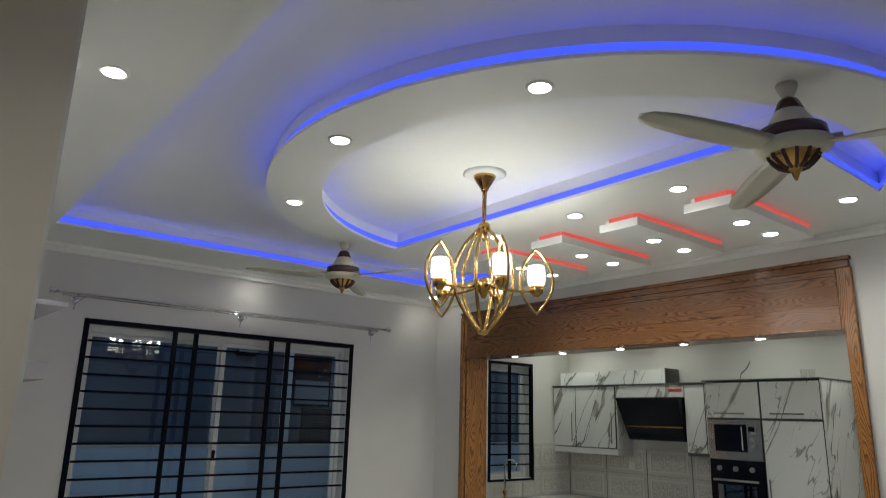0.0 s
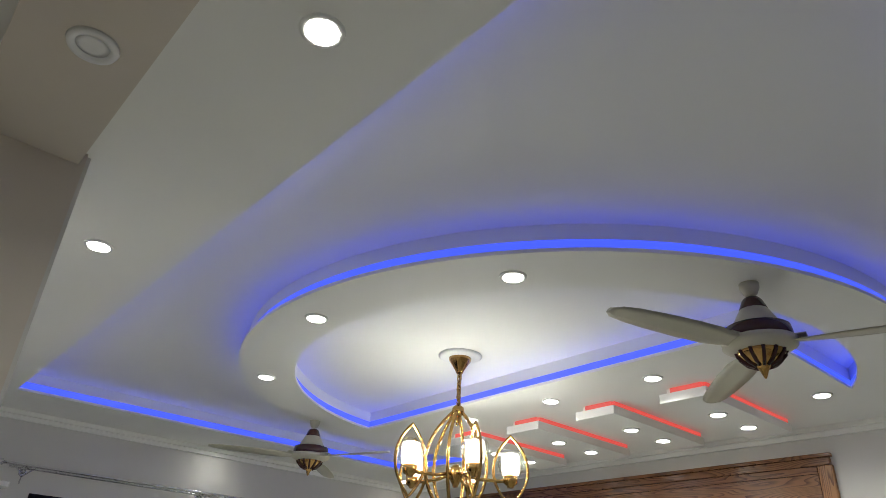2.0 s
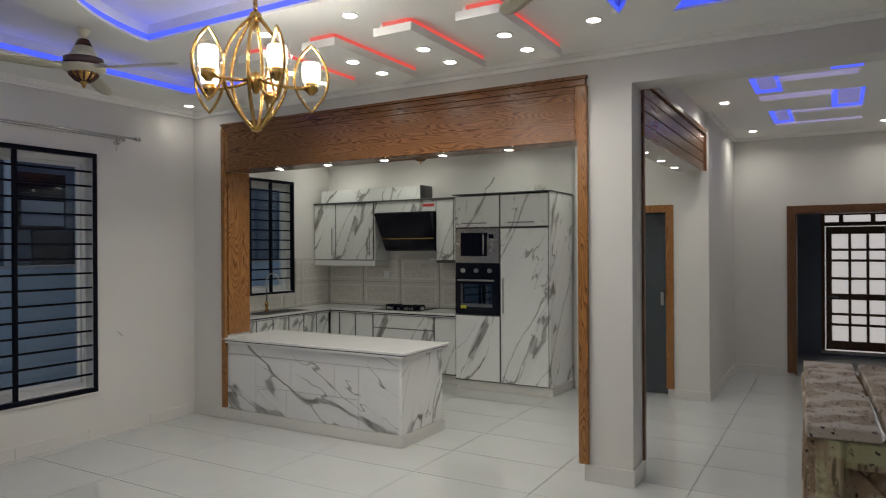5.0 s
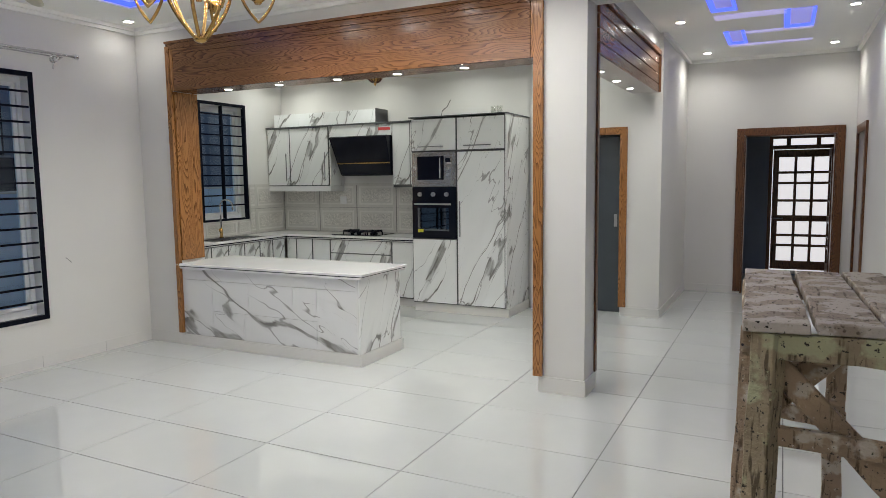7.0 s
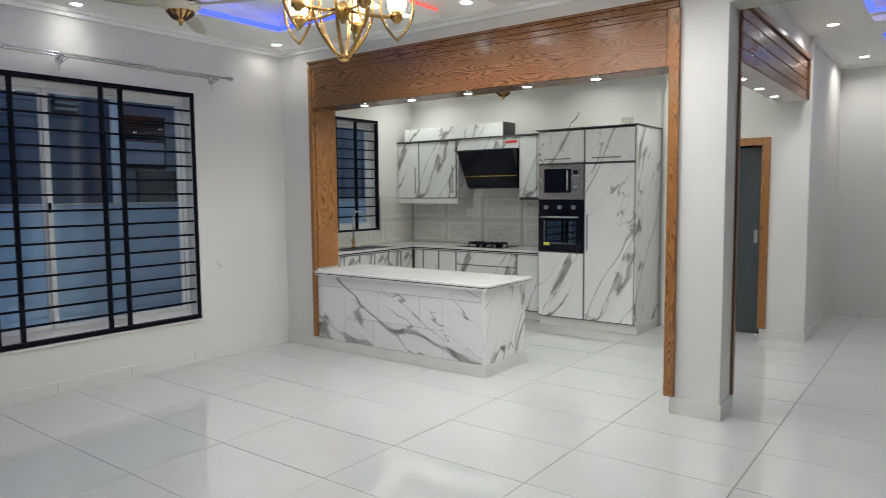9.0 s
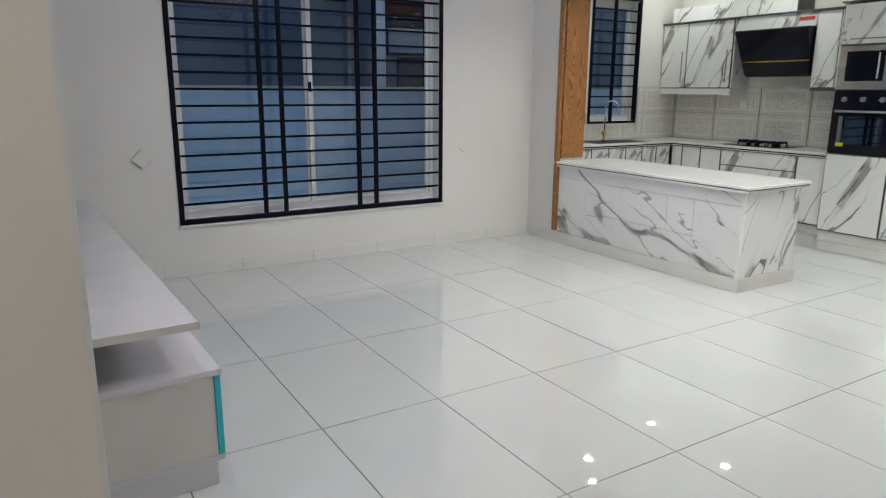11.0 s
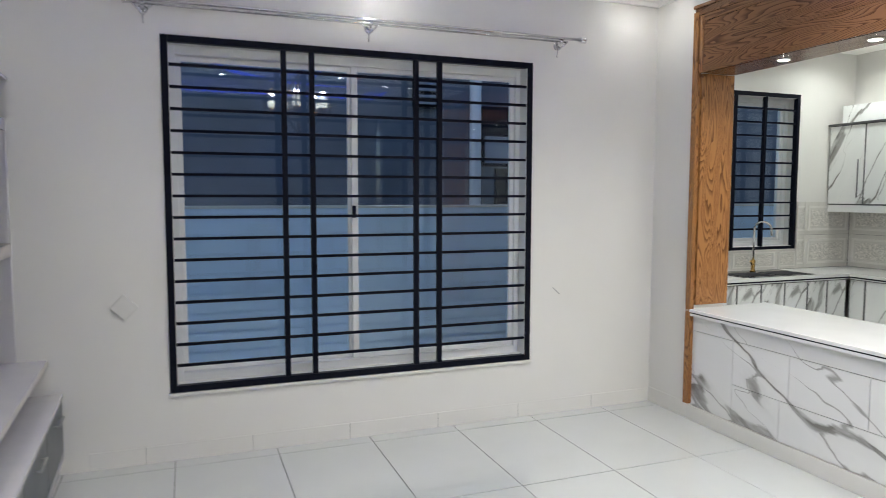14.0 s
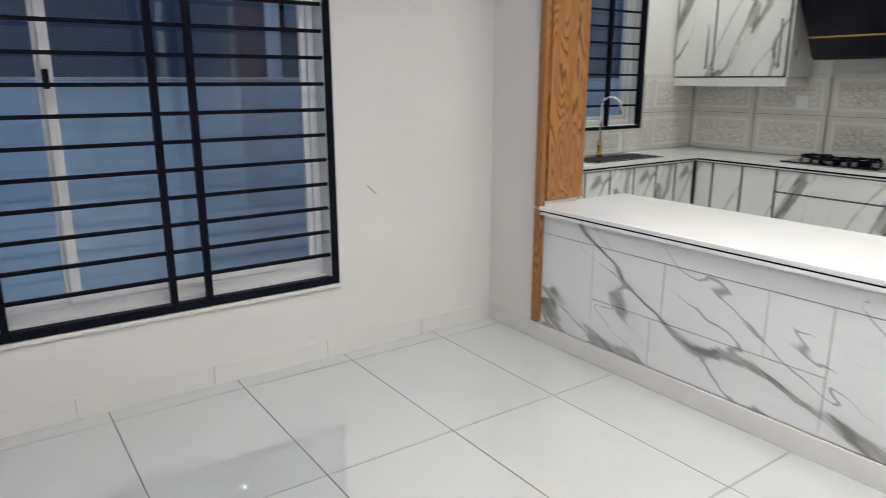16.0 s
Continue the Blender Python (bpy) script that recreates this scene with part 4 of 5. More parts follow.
for a, b in BARS:
    bar = thing("ceiling_bar", ((a + b) / 2, -0.66, ZC - 0.08), "white dropped ceiling bar edged with red LED light", "ceiling bar", "red-lit ceiling bars")
    part("slab", B((a, b, -1.265, -0.29, ZC - 0.08, ZC - 0.030), bevel=0.002), CEIL, bar)
    part("spacer", B((a + 0.03, b - 0.03, -1.235, -0.31, ZC - 0.030, ZC)), CEIL, bar)
    part("led_strip", B((b - 0.029, b - 0.012, -1.235, -0.30, ZC - 0.029, ZC - 0.001), (a + 0.06, b - 0.029, -1.252, -1.2355, ZC - 0.029, ZC - 0.001)), LED_R, bar)
    for y in (-0.905, -0.56):
        downlight((a + b) / 2, y, ZC - 0.08)
for x in (1.06, 1.64, 2.25, 2.82, 3.40):
    downlight(x, 0.12, 2.37, DOWN_W * 0.5, k=0.75)
for y in (1.11, 1.74, 2.35):
    downlight(4.175, y, 2.41, DOWN_W * 0.6, k=0.8)
for x, y in ((-0.25, 2.48), (0.95, 2.40), (2.2, 2.45), (3.3, 2.5), (0.0, 1.1), (2.6, 1.0)):
    downlight(x, y, 2.95, DOWN_W * 1.6, (0.945, 1.0, 0.955))
for x, y in ((4.614, 2.52), (4.68, 4.455), (6.08, 2.52), (6.032, 4.435)):
    downlight(x, y, 3.03, DOWN_W * 1.3)
# two unseen downlights, added to brighten the south end and the wall return
for x, y in ((4.6, -5.4), (6.2, -5.4)):
    downlight(x, y, 2.97, DOWN_W * 2.2)

# blue-lit stepped recesses in the lobby ceiling: a bright patch at one end of a long dim bar
LZ = 3.03
for px0, px1, py0, py1, bx0, bx1, by0, by1 in ((4.92, 5.14, 1.63, 2.24, 4.925, 5.54, 2.40, 2.60), (5.52, 5.78, 2.44, 3.30, 5.13, 5.78, 3.30, 3.42),
                                               (4.95, 5.15, 3.22, 3.98, 4.955, 5.795, 4.02, 4.14), (5.52, 5.74, 0.85, 1.60, 5.11, 5.71, 1.68, 1.84)):
    lp = thing("ceiling_light_box", ((px0 + px1) / 2, (py0 + py1) / 2, LZ), "blue-lit stepped recess in the lobby ceiling", "light box", "blue lobby light boxes")
    part("rim", B((px0, px0 + 0.05, py0, py1, LZ - 0.008, LZ - 0.003), (px0 + 0.05, px1, py1 - 0.14, py1, LZ - 0.008, LZ - 0.003), (px1 - 0.03, px1, py0, py1 - 0.14, LZ - 0.008, LZ - 0.003)), BLUE_GLOW, lp, "bright blue LED edge")
    part("field", B((px0 + 0.05, px1 - 0.03, py0, py1 - 0.14, LZ - 0.006, LZ - 0.003)), BLUE_DIM, lp)
    # plaster bar, made to glow in place of the LED light falling on it
    part("bar", B((bx0, bx1, by0, by1, LZ - 0.008, LZ - 0.003)), LAVENDER_GLOW, lp, "plaster bar glowing lavender for the LED light on it")

# chandelier
CHX, CHY = 3.005, -2.09
ch = thing("chandelier", (CHX, CHY, ZU), "gold cage chandelier with five lit white glass shades", "chandelier")
part("ceiling_rose", revolve([(0.12, ZU), (0.12, ZU - 0.006), (0.105, ZU - 0.014), (0.06, ZU - 0.016)], 36, CHX, CHY), PLAST, ch, "white plaster rose")
part("canopy", revolve([(0.062, ZU - 0.016), (0.06, ZU - 0.03), (0.04, ZU - 0.06), (0.022, ZU - 0.09), (0.018, ZU - 0.10)], 28, CHX, CHY), BRASS, ch)
for i in range(11):
    z = ZU - 0.105 - i * 0.026
    a = (i % 2) * math.pi / 2
    part("chain_link", tube([(CHX + 0.012 * math.cos(q) * math.cos(a), CHY + 0.012 * math.cos(q) * math.sin(a), z + 0.019 * math.sin(q)) for q in np.linspace(0, 2 * math.pi, 11)[:-1]], 0.004, 6, True), GOLD, ch)
part("cord", tube([(CHX + 0.006 * math.cos(k * 1.3), CHY + 0.006 * math.sin(k * 1.3), ZU - 0.10 - 0.03 * k) for k in range(10)], 0.008, 6), GOLD, ch)
part("top_cap", revolve([(0.012, 2.83), (0.03, 2.815), (0.034, 2.79), (0.02, 2.77)], 20, CHX, CHY), GOLD, ch)
for k in range(6):
    a = k * math.pi / 3 + 0.05
    part("cage_rib", tube([(CHX + math.cos(a) * (0.016 + 0.148 * (1 - q * q)), CHY + math.sin(a) * (0.016 + 0.148 * (1 - q * q)), 2.515 + 0.285 * q) for q in np.linspace(-1, 1, 19)], 0.009, 8), GOLD, ch)
part("bottom_cap", revolve([(0.02, 2.25), (0.034, 2.24), (0.03, 2.225), (0.012, 2.215)], 20, CHX, CHY), GOLD, ch)
part("hub", revolve([(0.012, 2.52), (0.035, 2.50), (0.035, 2.455), (0.02, 2.43), (0.012, 2.41)], 20, CHX, CHY), GOLD, ch)
AR = 0.278
for k in range(5):
    a = radians(-44 + 20 + 72 * k)
    c, s = math.cos(a), math.sin(a)
    P = lambda rr, zz: (CHX + rr * c, CHY + rr * s, zz)
    arm = part("arm", tube([P(0.03, 2.475), P(0.12, 2.455), P(0.22, 2.45), P(AR, 2.455)], 0.009, 8), GOLD, ch)
    part("socket_cup", revolve([(0.016, 2.42), (0.020, 2.43), (0.034, 2.44), (0.036, 2.475), (0.03, 2.478)], 20, CHX + AR * c, CHY + AR * s), GOLD, arm)
    sh = part("shade", revolve([(0.028, 2.478), (0.042, 2.484), (0.048, 2.512), (0.048, 2.562), (0.043, 2.584), (0.030, 2.588)], 24, CHX + AR * c, CHY + AR * s), OPAL, ch, "lit white opal glass shade")
    gl = part("outer_glass", revolve([(0.040, 2.480), (0.064, 2.505), (0.071, 2.54), (0.064, 2.58), (0.050, 2.602), (0.0485, 2.600), (0.062, 2.579), (0.069, 2.54), (0.062, 2.506), (0.039, 2.482)], 24, CHX + AR * c, CHY + AR * s), GLASS_C, sh)
    gl.visible_shadow = False
    loop = []
    for side in (1, -1):
        for k2 in range(18):
            u = side * (1 - k2 / 9)
            w = side * 0.088 * (1 - u * u)
            loop.append((CHX + (AR + w) * c, CHY + (AR + w) * s, 2.505 + 0.174 * u))
    part("leaf_frame", tube(loop, 0.0075, 8, True), GOLD, arm)
    bl = bpy.data.lights.new("bulb", 'POINT')
    bl.energy, bl.color, bl.shadow_soft_size = BULB_W, (0.98, 1.0, 0.985), 0.03
    bo = new("bulb_lamp", bl)
    bo.location = (CHX + AR * c, CHY + AR * s, 2.622)


# ceiling fans
def fan(x, y, turn, zc):
    f = thing("ceiling_fan", (x, y, zc), "cream and maroon ceiling fan with three blades and brass bowl", "ceiling fan", "ceiling fans")
    part("canopy", revolve([(0.036, zc), (0.035, zc - 0.018), (0.024, zc - 0.042), (0.015, zc - 0.05)], 24, x, y), CREAM, f)
    part("rod", tube([(x, y, zc - 0.05), (x, y, 2.90)], 0.012), CREAM, f)
    part("top_cap", revolve([(0.028, 2.915), (0.036, 2.905), (0.048, 2.875), (0.050, 2.868)], 28, x, y), MAROON, f)
    part("upper_cone", revolve([(0.050, 2.868), (0.080, 2.815), (0.088, 2.798)], 32, x, y), CREAM, f)
    part("motor_band", revolve([(0.086, 2.802), (0.112, 2.795), (0.116, 2.77), (0.114, 2.752), (0.10, 2.748)], 36, x, y), MAROON, f)
    part("lower_disc", revolve([(0.10, 2.752), (0.128, 2.746), (0.126, 2.728), (0.095, 2.71), (0.08, 2.706)], 36, x, y), CREAM, f)
    part("brass_bowl", revolve([(0.084, 2.712), (0.078, 2.695), (0.052, 2.668), (0.024, 2.655), (0.014, 2.64), (0.007, 2.620), (0.002, 2.612)], 36, x, y), BRASS, f)
    for k in range(12):
        a = 2 * math.pi * k / 12
        part("bowl_rib", tube([(x + r * math.cos(a), y + r * math.sin(a), z) for r, z in ((0.083, 2.708), (0.079, 2.694), (0.054, 2.667), (0.028, 2.655))], 0.0065, 6), MAROON, f)
    for k in range(3):
        a = radians(turn + 120 * k)
        bm = bmesh.new()
        prof = ((0.11, 0.032), (0.16, 0.044), (0.24, 0.057), (0.36, 0.060), (0.50, 0.057), (0.62, 0.050), (0.69, 0.038), (0.72, 0.016))
        top = [(r * 0.92, w, 2.735 - 0.022 * r) for r, w in prof]
        rows = []
        for r, w, z in top:
            tl = 0.22 * (1 - r)
            rows.append([bm.verts.new((r, v * w - 0.01, z + v * w * tl + dz)) for v, dz in ((-1, -0.002), (-0.4, 0.003), (0.4, 0.003), (1, -0.002), (0.4, -0.004), (-0.4, -0.004))])
        for p, q in zip(rows, rows[1:]):
            for i in range(6):
                fc = bm.faces.new((p[i], p[(i + 1) % 6], q[(i + 1) % 6], q[i]))
                fc.smooth = True
        bm.faces.new(rows[0][::-1]), bm.faces.new(rows[-1])
        bmesh.ops.recalc_face_normals(bm, faces=bm.faces[:])
        bmesh.ops.transform(bm, matrix=pose(x, y, 0, 0, 0, turn + 120 * k), verts=bm.verts[:])
        bl = part("blade", bm, CREAM, f)
        part("bracket", B((0.0, 0.07, -0.022, 0.022, 0, 0.006), bevel=0.002), CREAM, bl)
        bk = bl.children[0]
        me = bk.data
        me.transform(pose(0, 0, 2.747 - zc, 0, 0, turn + 120 * k) @ pose(0.085, 0, 0) @ Matrix.Translation(Vector((x, y, zc))))
    return f


fan(4.665, -2.165, 15, ZC)
fan(1.555, -2.09, 16, ZC)
fan(1.30, 2.22, 40, 2.95)

# ---- tv wall ----
tv = thing("tv_cabinet", (1.48, -4.03, 0), "long low white media cabinet with dark slate drawers", "cabinet")
part("plinth", B((0.03, 3.095, -4.24, -3.84, 0.0, 0.10), bevel=0.002), LAMW, tv)
part("bottom_board", B((0.03, 3.105, -4.245, -3.815, 0.10, 0.122), bevel=0.002), LAMW, tv)
part("side_board", B((3.07, 3.105, -4.245, -3.835, 0.122, 0.434), bevel=0.002), LAMG, tv)
part("body", B((0.03, 3.068, -4.245, -3.835, 0.122, 0.434)), LAMG, tv)
part("top_board", B((0.03, 3.12, -4.247, -3.81, 0.435, 0.458), bevel=0.002), LAMW, tv)
for i in range(5):
    a = 0.015 + i * 0.61
    d = part("drawer_front", B((a, a + 0.604, -3.834, -3.816, 0.128, 0.428), bevel=0.002), SLATE, tv, "dark slate drawer front")
    for zz in (0.376,):
        part("handle", tube([(a + 0.20, -3.79, zz), (a + 0.37, -3.79, zz)], 0.006, 8), STEEL, d)
        for xx in (0.21, 0.36):
            part("handle_post", tube([(a + xx, -3.816, zz), (a + xx, -3.79, zz)], 0.004, 6), STEEL, d)
part("protective_film", B((3.073, 3.111, -3.834, -3.813, 0.124, 0.431), bevel=0.001), TEAL, tv, "teal protective film on the edge")
sh = thing("tv_shelf", (1.42, -4.06, 0.61), "thick white floating shelf below the dark panel", "shelf")
part("board", B((0.03, 3.135, -4.245, -3.877, 0.623, 0.652), bevel=0.003), LAMW, sh)
part("edge_band", B((0.03, 3.137, -3.8765, -3.875, 0.6235, 0.6515), (3.1355, 3.137, -4.245, -3.877, 0.6235, 0.6515)), LAMG, sh)
pn = thing("television_backing", (1.70, -4.24, 0.48), "dark slate-blue television wall panel", "wall panel")
part("board", B((0.02, 3.105, -4.246, -4.232, 0.486, 2.138), bevel=0.002), NAVY, pn)
part("white_edge", B((3.106, 3.16, -4.246, -4.222, 0.486, 2.172), bevel=0.003), LAMW, pn)
us = thing("wall_shelf_box", (1.45, -4.13, 1.89), "open white box shelf along the top of the dark panel", "shelf")
part("bottom_board", B((0.02, 2.80, -4.231, -4.02, 1.890, 1.950), bevel=0.003), LAMW, us)
part("top_board", B((0.02, 2.87, -4.246, -4.00, 2.148, 2.164), bevel=0.002), LAMW, us)
part("end_board", B((0.02, 0.036, -4.231, -4.024, 1.951, 2.147), bevel=0.002), LAMW, us)
lb = thing("lining_board", (0.01, -4.13, 0.63), "narrow white lining board in the corner beside the dark panel", "board")
part("upper_length", B((0.036, 0.052, -4.231, -4.022, 1.297, 1.891), bevel=0.002), LAMW, lb)
part("lower_length", B((0.036, 0.052, -4.231, -4.022, 0.654, 1.227), bevel=0.002), LAMW, lb)
fs = thing("floating_shelf", (0.23, -4.14, 1.24), "small white floating shelf in the corner", "shelf")
part("board", B((0.036, 0.60, -4.231, -4.0215, 1.228, 1.296), bevel=0.003), LAMW, fs)
part("edge_band", B((0.036, 0.6015, -4.021, -4.0195, 1.230, 1.294), (0.6005, 0.602, -4.231, -4.0215, 1.230, 1.294)), LAMG, fs)


def switch_plate(x, z, w=0.09, h=0.09, gang=2):
    s = thing("switch_plate", (x, -4.25, z), "white plastic switch plate on the wall", "switch", "switch plates")
    part("plate", B((x - w / 2, x + w / 2, -4.25, -4.238, z - h / 2, z + h / 2), bevel=0.003), PLAST, s)
    for i in range(gang):
        a = x - w / 2 + 0.012 + i * (w - 0.024) / gang
        part("rocker", B((a + 0.002, a + (w - 0.024) / gang - 0.002, -4.2385, -4.234, z - h / 2 + 0.015, z + h / 2 - 0.015), bevel=0.001), PLAST, s)


switch_plate(3.445, 1.283, 0.125, 0.10, 3)
switch_plate(3.30, 1.286, 0.09, 0.08, 2)
switch_plate(3.43, 0.41, 0.09, 0.09, 1)
tvs = thing("wall_socket", (1.77, -4.232, 1.305), "white socket on the dark television panel", "socket")
part("plate", B((1.70, 1.84, -4.232, -4.220, 1.255, 1.351), bevel=0.003), PLAST, tvs)
# taped-over socket boxes on the window wall
for y, z, a in ((-3.595, 0.924, 45),):
    tb = thing("blank_plate", (WX, y, z), "white blank plate set askew on the wall", "socket cover")
    o = part("plate", B((0.0, 0.024, -0.052, 0.052, -0.052, 0.052), bevel=0.003), TRIMW)
    o.parent = tb
    o.matrix_basis = pose(0, 0, 0, a, 0, 0)
mk = thing("wall_mark", (WX, -0.815, 0.88), "short dark scratch in the plaster", "scratch")
o = part("scratch", B((0.0, 0.0015, -0.036, 0.036, -0.003, 0.003)), CONC)
o.parent = mk
o.matrix_basis = pose(0, 0, 0, -42, 0, 0)

# the television wall stands a little off square
SKEW = Matrix.Translation((2.9, -4.25, 0)) @ pose(0, 0, 0, 0, 0, 2.2) @ Matrix.Translation((-2.9, 4.25, 0))
for nm in ("wall_south", "trim_cornice_south", "baseboard_south", "tv_cabinet", "tv_shelf", "television_backing", "wall_shelf_box", "floating_shelf", "lining_board"):
    ob = bpy.data.objects[nm]
    ob.matrix_basis = SKEW @ ob.matrix_basis
for ob in list(scene.collection.objects):
    if ob.name.startswith("switch_plate") or ob == tvs:
        ob.matrix_basis = SKEW @ ob.matrix_basis

# ---- work bench ----
bn = thing("work_bench", (5.6, -1.6, 0), "rough site-made timber bench stained with cement", "bench")
HB = 1.115


def plank(parent, name, a, b, w, t, m, seed):
    """A sawn timber from a to b with uneven faces."""
    rnd = random.Random(seed)
    a, b = Vector(a), Vector(b)
    d = (b - a)
    ln = d.length
    q = d.to_track_quat('X', 'Z').to_matrix().to_4x4()
    bm = bmesh.new()
    n = 7
    rows = []
    for i in range(n + 1):
        x = ln * i / n
        jw, jt = rnd.uniform(-0.004, 0.004), rnd.uniform(-0.003, 0.003)
        rows.append([bm.verts.new((x + rnd.uniform(-0.003, 0.003), sy * (w / 2) + jw + rnd.uniform(-0.002, 0.002), sz * (t / 2) + jt + rnd.uniform(-0.002, 0.002))) for sy, sz in ((-1, -1), (1, -1), (1, 1), (-1, 1))])
    for p, r2 in zip(rows, rows[1:]):
        for i in range(4):
            bm.faces.new((p[i], p[(i + 1) % 4], r2[(i + 1) % 4], r2[i]))
    bm.faces.new(rows[0][::-1]), bm.faces.new(rows[-1])
    bmesh.ops.recalc_face_normals(bm, faces=bm.faces[:])
    bmesh.ops.bevel(bm, geom=[e for e in bm.edges if len(e.link_faces) == 2 and e.calc_face_angle(0) > 0.7], offset=0.004, segments=1, affect='EDGES')
    bmesh.ops.transform(bm, matrix=Matrix.Translation(a) @ q, verts=bm.verts[:])
    return part(name, bm, m, parent)


for i, (a, b) in enumerate(((5.37, 5.553), (5.568, 5.738), (5.752, 5.90), (5.912, 6.05))):
    xm = (a + b) / 2
    plank(bn, "plank", (xm, -2.25 + 0.02 * (i % 2), HB - 0.018), (xm - 0.05 + 0.004 * i, -1.06 + 0.015 * (i % 3), HB - 0.018), b - a, 0.036, TOPWOOD, 10 + i)
plank(bn, "apron", (5.41, -2.215, HB - 0.080), (6.03, -2.215, HB - 0.080), 0.04, 0.08, MOSSW, 21)
plank(bn, "apron", (5.36, -1.10, HB - 0.080), (5.98, -1.10, HB - 0.080), 0.04, 0.08, ROUGHW, 22)
plank(bn, "apron", (5.385, -2.19, HB - 0.080), (5.335, -1.12, HB - 0.080), 0.035, 0.08, ROUGHW, 23)
for i, (xa, ya, xb, yb, m) in enumerate(((5.44, -2.20, 5.41, -2.26, MOSSW), (5.98, -2.20, 6.01, -2.26, ROUGHW), (5.38, -1.12, 5.34, -1.07, ROUGHW), (5.70, -1.13, 5.70, -1.09, ROUGHW))):
    plank(bn, "leg", (xb, yb, 0.0), (xa, ya, HB - 0.04), 0.075, 0.075, m, 30 + i)
plank(bn, "leg", (5.372, -2.19, 0.0), (5.398, -2.145, HB - 0.04), 0.055, 0.07, ROUGHW, 39)
plank(bn, "cross_brace", (5.45, -2.165, 0.98), (5.97, -2.165, 0.42), 0.03, 0.075, ROUGHW, 41)
plank(bn, "cross_brace", (5.78, -1.17, 0.98), (5.40, -1.17, 0.52), 0.025, 0.07, ROUGHW, 42)
plank(bn, "rail", (5.40, -1.14, 0.50), (5.74, -1.14, 0.48), 0.03, 0.07, ROUGHW, 43)
plank(bn, "cross_brace", (5.41, -2.132, 0.79), (5.67, -2.132, 1.06), 0.03, 0.075, ROUGHW, 45)
plank(bn, "rail", (5.42, -2.20, 0.755), (6.0, -2.20, 0.735), 0.03, 0.06, ROUGHW, 44)
bn.location = (5.70, -1.75, 0)

# ---- doors ----
d2 = thing("door_1", (3.57, 2.94, 0), "dark grey-blue door in an oak frame beside the kitchen", "door", "", "structure")
part("frame", B((3.965, 4.045, 2.915, 2.94, 0.10, 2.075), (3.10, 3.965, 2.915, 2.94, 1.995, 2.075), (3.10, 3.18, 2.915, 2.94, 0.10, 1.995), bevel=0.004), OAK_Z, d2)
lf = part("leaf", B((3.18, 3.97, 3.12, 3.158, 0.004, 1.99), bevel=0.003), SLATE, d2)
part("lock", B((3.87, 3.905, 3.105, 3.1195, 0.98, 1.12), bevel=0.003), STEEL, lf)
d3 = thing("door_2", (5.64, 5.0, 0), "brown wooden door frame of the lobby doorway, standing open", "door", "", "structure")
part("frame", B((5.015, 5.105, 4.97, 5.0, 0.03, 2.13), (6.13, 6.22, 4.97, 5.0, 0.0, 2.13), (5.105, 6.13, 4.97, 5.0, 2.04, 2.13), bevel=0.004), OAK_DARK, d3)
part("jamb_lining", B((5.1, 5.12, 5.001, 5.22, 0.0, 2.03), (6.115, 6.139, 5.001, 5.22, 0.0, 2.03), (5.12, 6.115, 5.001, 5.22, 2.03, 2.054), bevel=0.002), OAK_DARK, d3)
for z in (0.25, 1.05, 1.62, 1.78):
    part("hinge", B((6.105, 6.1145, 5.02, 5.05, z, z + 0.09), bevel=0.002), STEEL, d3)
d4 = thing("door_3", (6.33, 4.17, 0), "brown door frame with dark leaf on the lobby side wall", "door", "", "structure")
part("frame", B((6.305, 6.33, 3.67, 3.76, 0.0, 2.09), (6.305, 6.33, 4.59, 4.68, 0.0, 2.09), (6.305, 6.33, 3.76, 4.59, 2.0, 2.09), bevel=0.004), OAK_DARK, d4)
part("leaf", B((6.40, 6.44, 3.755, 4.595, 0.02, 1.995), bevel=0.003), OAK_DARK, d4)
fw = thing("glazed_door", (5.85, 7.0, 0.05), "dark brown glazed door with a grid of clear panes", "door")
part("frame", B((5.36, 5.41, 7.02, 7.08, 0.05, 2.12), (6.29, 6.34, 7.02, 7.08, 0.05, 2.12), (5.41, 6.29, 7.02, 7.08, 1.92, 1.98), (5.41, 6.29, 7.02, 7.08, 2.08, 2.15), bevel=0.004), OAK_DARK, fw)
for x in (5.62, 6.02):
    part("transom_bar", B((x - 0.03, x + 0.03, 7.03, 7.07, 1.98, 2.08)), OAK_DARK, fw)
lf = part("leaf_frame", B((5.42, 5.50, 7.03, 7.07, 0.09, 1.91), (6.18, 6.28, 7.03, 7.07, 0.09, 1.91), (5.50, 6.18, 7.03, 7.07, 1.80, 1.91), (5.50, 6.18, 7.03, 7.07, 0.09, 0.22), (5.50, 6.18, 7.03, 7.07, 0.83, 0.92), bevel=0.003), OAK_DARK, fw)
for x in (5.727, 5.953):
    part("glazing_bar", B((x - 0.02, x + 0.02, 7.03, 7.065, 0.22, 0.83), (x - 0.02, x + 0.02, 7.03, 7.065, 0.92, 1.80)), OAK_DARK, lf)
for z in (0.46, 0.615, 1.145, 1.41, 1.57):
    part("glazing_bar", B((5.50, 6.18, 7.035, 7.06, z - 0.019, z + 0.019)), OAK_DARK, lf)
part("bolt", tube([(5.44, 7.02, 0.87), (5.58, 7.02, 0.87)], 0.012, 8), STEEL, lf)
part("sill", B((5.36, 6.34, 6.98, 7.02, 0.03, 0.075), bevel=0.004), TRIMW, fw)
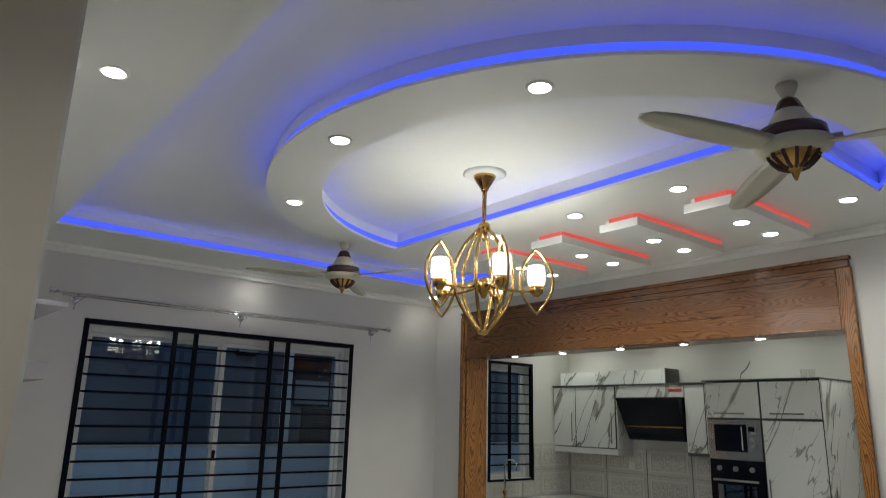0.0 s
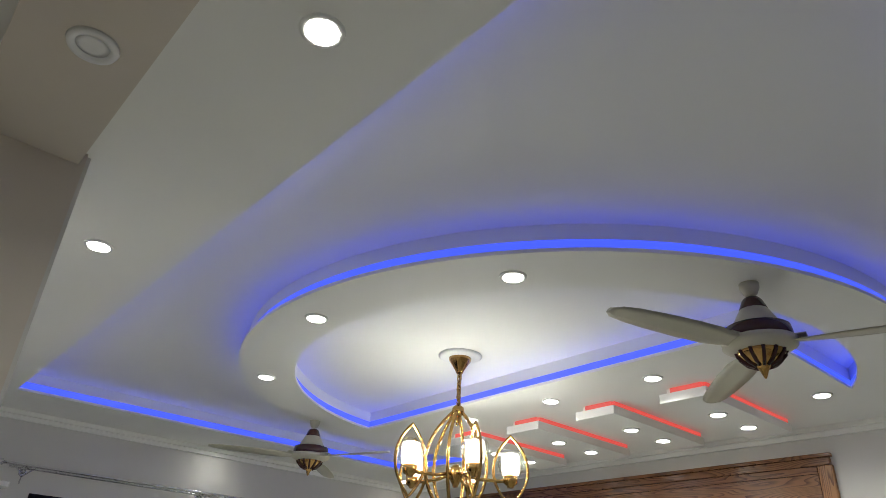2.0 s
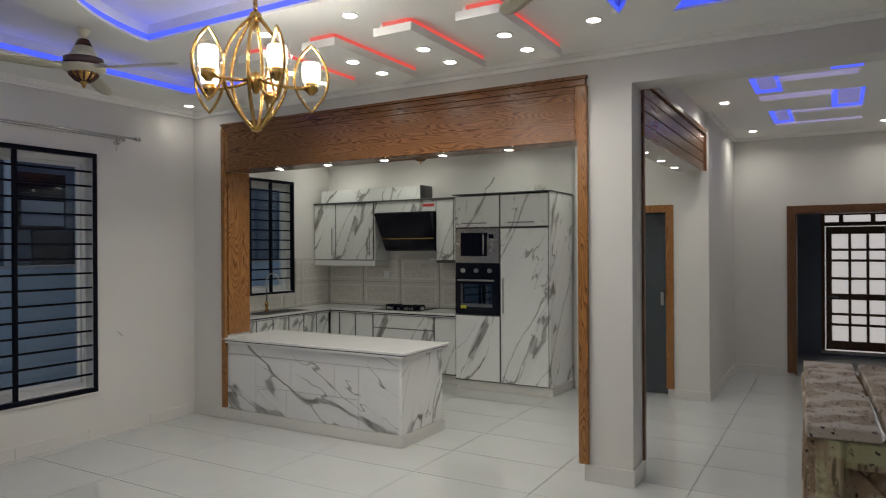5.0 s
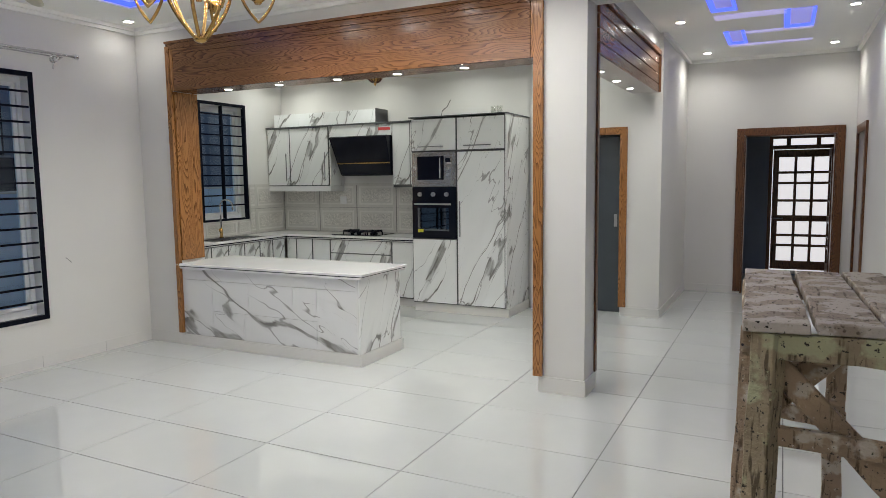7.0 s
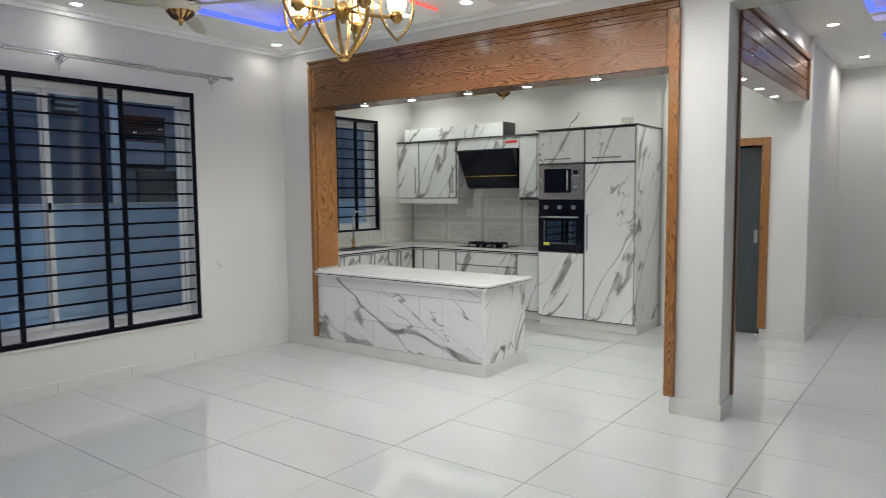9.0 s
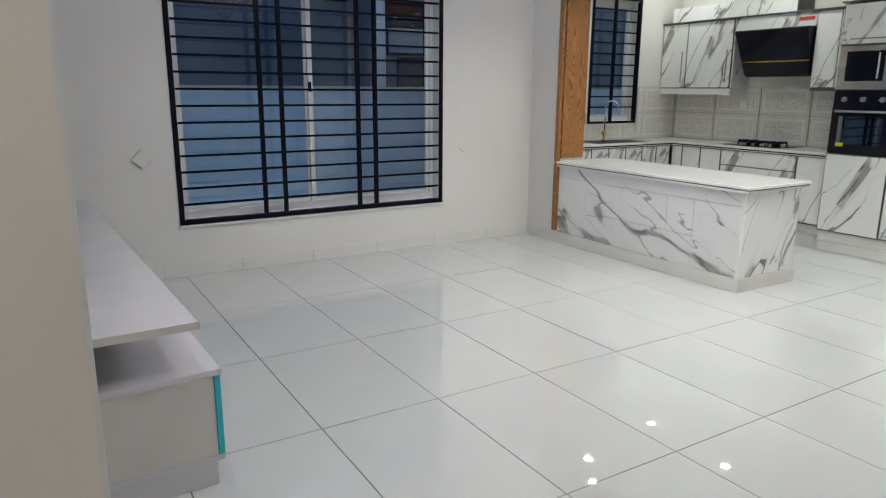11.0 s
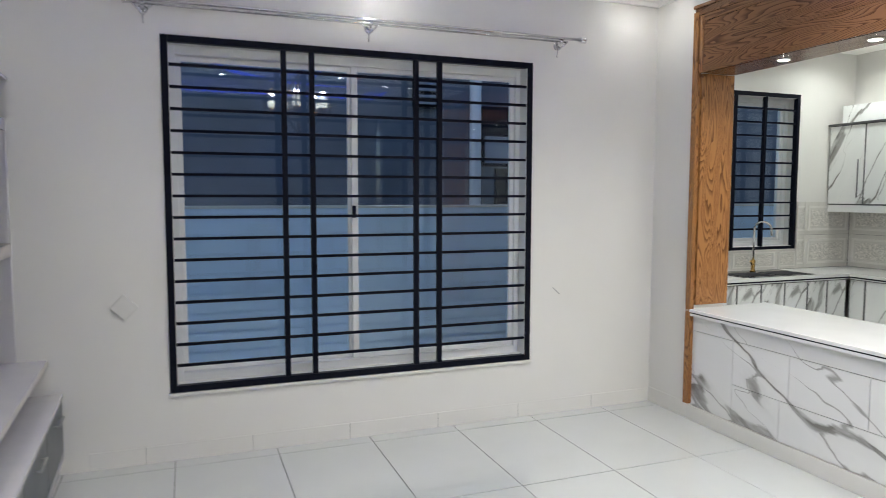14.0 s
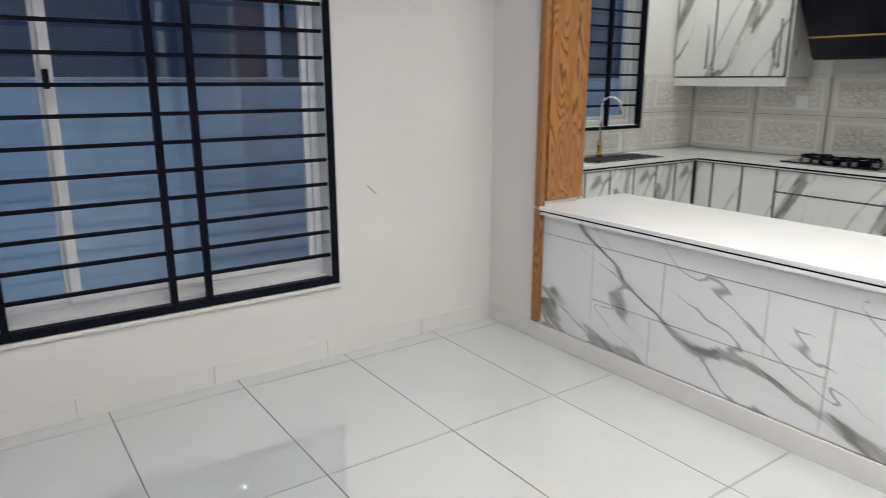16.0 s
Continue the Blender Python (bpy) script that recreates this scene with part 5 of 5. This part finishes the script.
sl = part("side_leaf", B((6.16, 6.20, 6.35, 6.42, 0.09, 1.91), (6.16, 6.20, 6.90, 6.98, 0.09, 1.91), (6.16, 6.20, 6.42, 6.90, 1.80, 1.91), (6.16, 6.20, 6.42, 6.90, 0.09, 0.22), (6.16, 6.20, 6.42, 6.90, 0.83, 0.92), bevel=0.003), OAK_DARK, fw)
for z in (0.46, 0.615, 1.145, 1.41, 1.57):
    part("glazing_bar", B((6.165, 6.195, 6.42, 6.90, z - 0.013, z + 0.013)), OAK_DARK, sl)
structure("backdrop", B((4.0, 8.0, 9.0, 9.05, -0.5, 4.0)), BACKDROP, "bright daylight beyond the porch door", "backdrop")

# ---- outside the windows ----
structure("ground", B((-40, -1.0, -40, 40, -0.35, -0.25)), CONC, "bare concrete side passage", "ground")
structure("boundary_wall", B((-1.85, -1.6, -14, 12, -0.25, 1.44), bevel=0.01), OUTW, "pale painted boundary wall of the side passage", "wall")
nb = thing("neighbour_house", (-5, 0, -0.25), "dark neighbouring house behind the boundary wall", "house")
part("wall", B((-9, -3.4, -16, 12, -0.25, 4.4)), OUTD, nb)
w = part("window", B((-3.42, -3.33, 0.10, 0.72, 1.90, 2.62), bevel=0.01), BLACK, nb)
part("window_frame", B((-3.33, -3.31, 0.14, 0.68, 1.94, 2.26), bevel=0.005), GREYBLUE, w)
part("downpipe", tube([(-3.34, 0.02, -0.25), (-3.34, 0.02, 4.4)], 0.07, 14), ALU, nb)
part("dark_panel", B((-3.42, -3.36, 0.30, 1.2, 1.30, 1.88), bevel=0.01), BLACK, nb)
vt = part("vent", B((-3.40, -3.30, -0.76, -0.48, 2.56, 2.90), bevel=0.01), BLACK, nb)
for k in range(4):
    part("slat", B((-3.31, -3.27, -0.75, -0.49, 2.60 + 0.075 * k, 2.63 + 0.075 * k)), GREYBLUE, vt)
structure("trim_coping", B((-1.87, -1.58, -14, 12, 1.441, 1.462), bevel=0.004), TRIMW, "white coping on the boundary wall", "coping")

# ---- splashback tiles ----
def tile_mesh(w, h):
    """A framed tile with an ornamental field, lying in the xz plane and facing -y."""
    bm = bmesh.new()
    e, d = 0.040, 0.022

    def add(m, *b):
        k = len(bm.faces)
        bx(bm, *b)
        bm.faces.ensure_lookup_table()
        for f in bm.faces[k:]:
            f.material_index = m

    add(0, 0.0015, w - 0.0015, 0.0, 0.010, 0.0015, h - 0.0015)
    add(1, e, w - e, -0.006, 0.0, e, e + d)
    add(1, e, w - e, -0.006, 0.0, h - e - d, h - e)
    add(1, e, e + d, -0.006, 0.0, e + d, h - e - d)
    add(1, w - e - d, w - e, -0.006, 0.0, e + d, h - e - d)
    add(2, e + d + 0.02, w - e - d - 0.02, -0.004, -0.0002, e + d + 0.02, h - e - d - 0.02)
    me = mesh_of("splash_tile", bm, SPLASH)
    me.materials.append(SPLASH_F)
    me.materials.append(SPLASH_D)
    return me


TH = 0.325
sp_me = tile_mesh(0.6, TH)
sp = structure("splashback_grout", B((-0.755, 1.71, 3.022, 3.03, 0.844, 1.47), (-0.76, -0.752, 0.27, 3.022, 0.844, 1.02), (-0.76, -0.752, 2.33, 3.022, 1.02, 1.47), (-0.76, -0.752, 0.27, 1.46, 1.02, 1.47)), GROUT, "grout bed of the splashback", "splashback")


def splash(m):
    o = new("tile", sp_me)
    o.parent = sp
    o.matrix_basis = m


for j in range(2):
    splash(pose(-0.742, 2.31, 0.846 + j * TH, 0, 0, 90) @ Matrix.Diagonal((0.165, 1, 1, 1)))
    z = 0.846 + j * TH
    for i in range(4):
        splash(pose(-0.74 + i * 0.61, 3.012, z))
for j, z in ((0, 0.846 - 0.12), (1, 0.846 + 0.205)):
    for y in (2.41,) + ((0.27, 0.87) if j else (0.27, 0.88, 1.48)):
        splash(pose(-0.742, y, 0.846 + j * TH, 0, 0, 90) if (j or y > 2.3) else pose(-0.742, y, 0.846, 0, 0, 90) @ Matrix.Diagonal((1, 1, 0.6, 1)))

splash(pose(-0.742, 2.085, 0.846, 0, 0, 90) @ Matrix.Diagonal((0.37, 1, 0.6, 1)))

# ---- floor tiles ----
fl = structure("floor", B((-0.76, 8.0, -6.6, 7.0, -0.05, -0.003)), GROUT, "floor of large polished white porcelain tiles", "floor")
fl_bm = bmesh.new()
g = 0.0026
bx(fl_bm, g, TW - g, g, TD - g, -0.012, 0.0)
bmesh.ops.bevel(fl_bm, geom=[e for e in fl_bm.edges if all(abs(v.co.z) < 1e-6 for v in e.verts)], offset=0.0009, segments=1, affect='EDGES')
tile_me = mesh_of("floor_tile", fl_bm, TILE)
tilt = random.Random(5)
for i in range(-1, 9):
    for j in range(-11, 13):
        x, y = T0X + i * TW, T0Y + j * TD
        if x > 7.3 or (y > 4.9 and x < 4.5) or (y < -4.9 and x < 3.5) or (y > 0.1 and x > 6.3):
            continue
        o = new("floor_tile", tile_me)
        o.parent = fl
        o.location = (x, y, 0)
        o.rotation_euler = (tilt.uniform(-0.0011, 0.0011), tilt.uniform(-0.0009, 0.0009), 0)
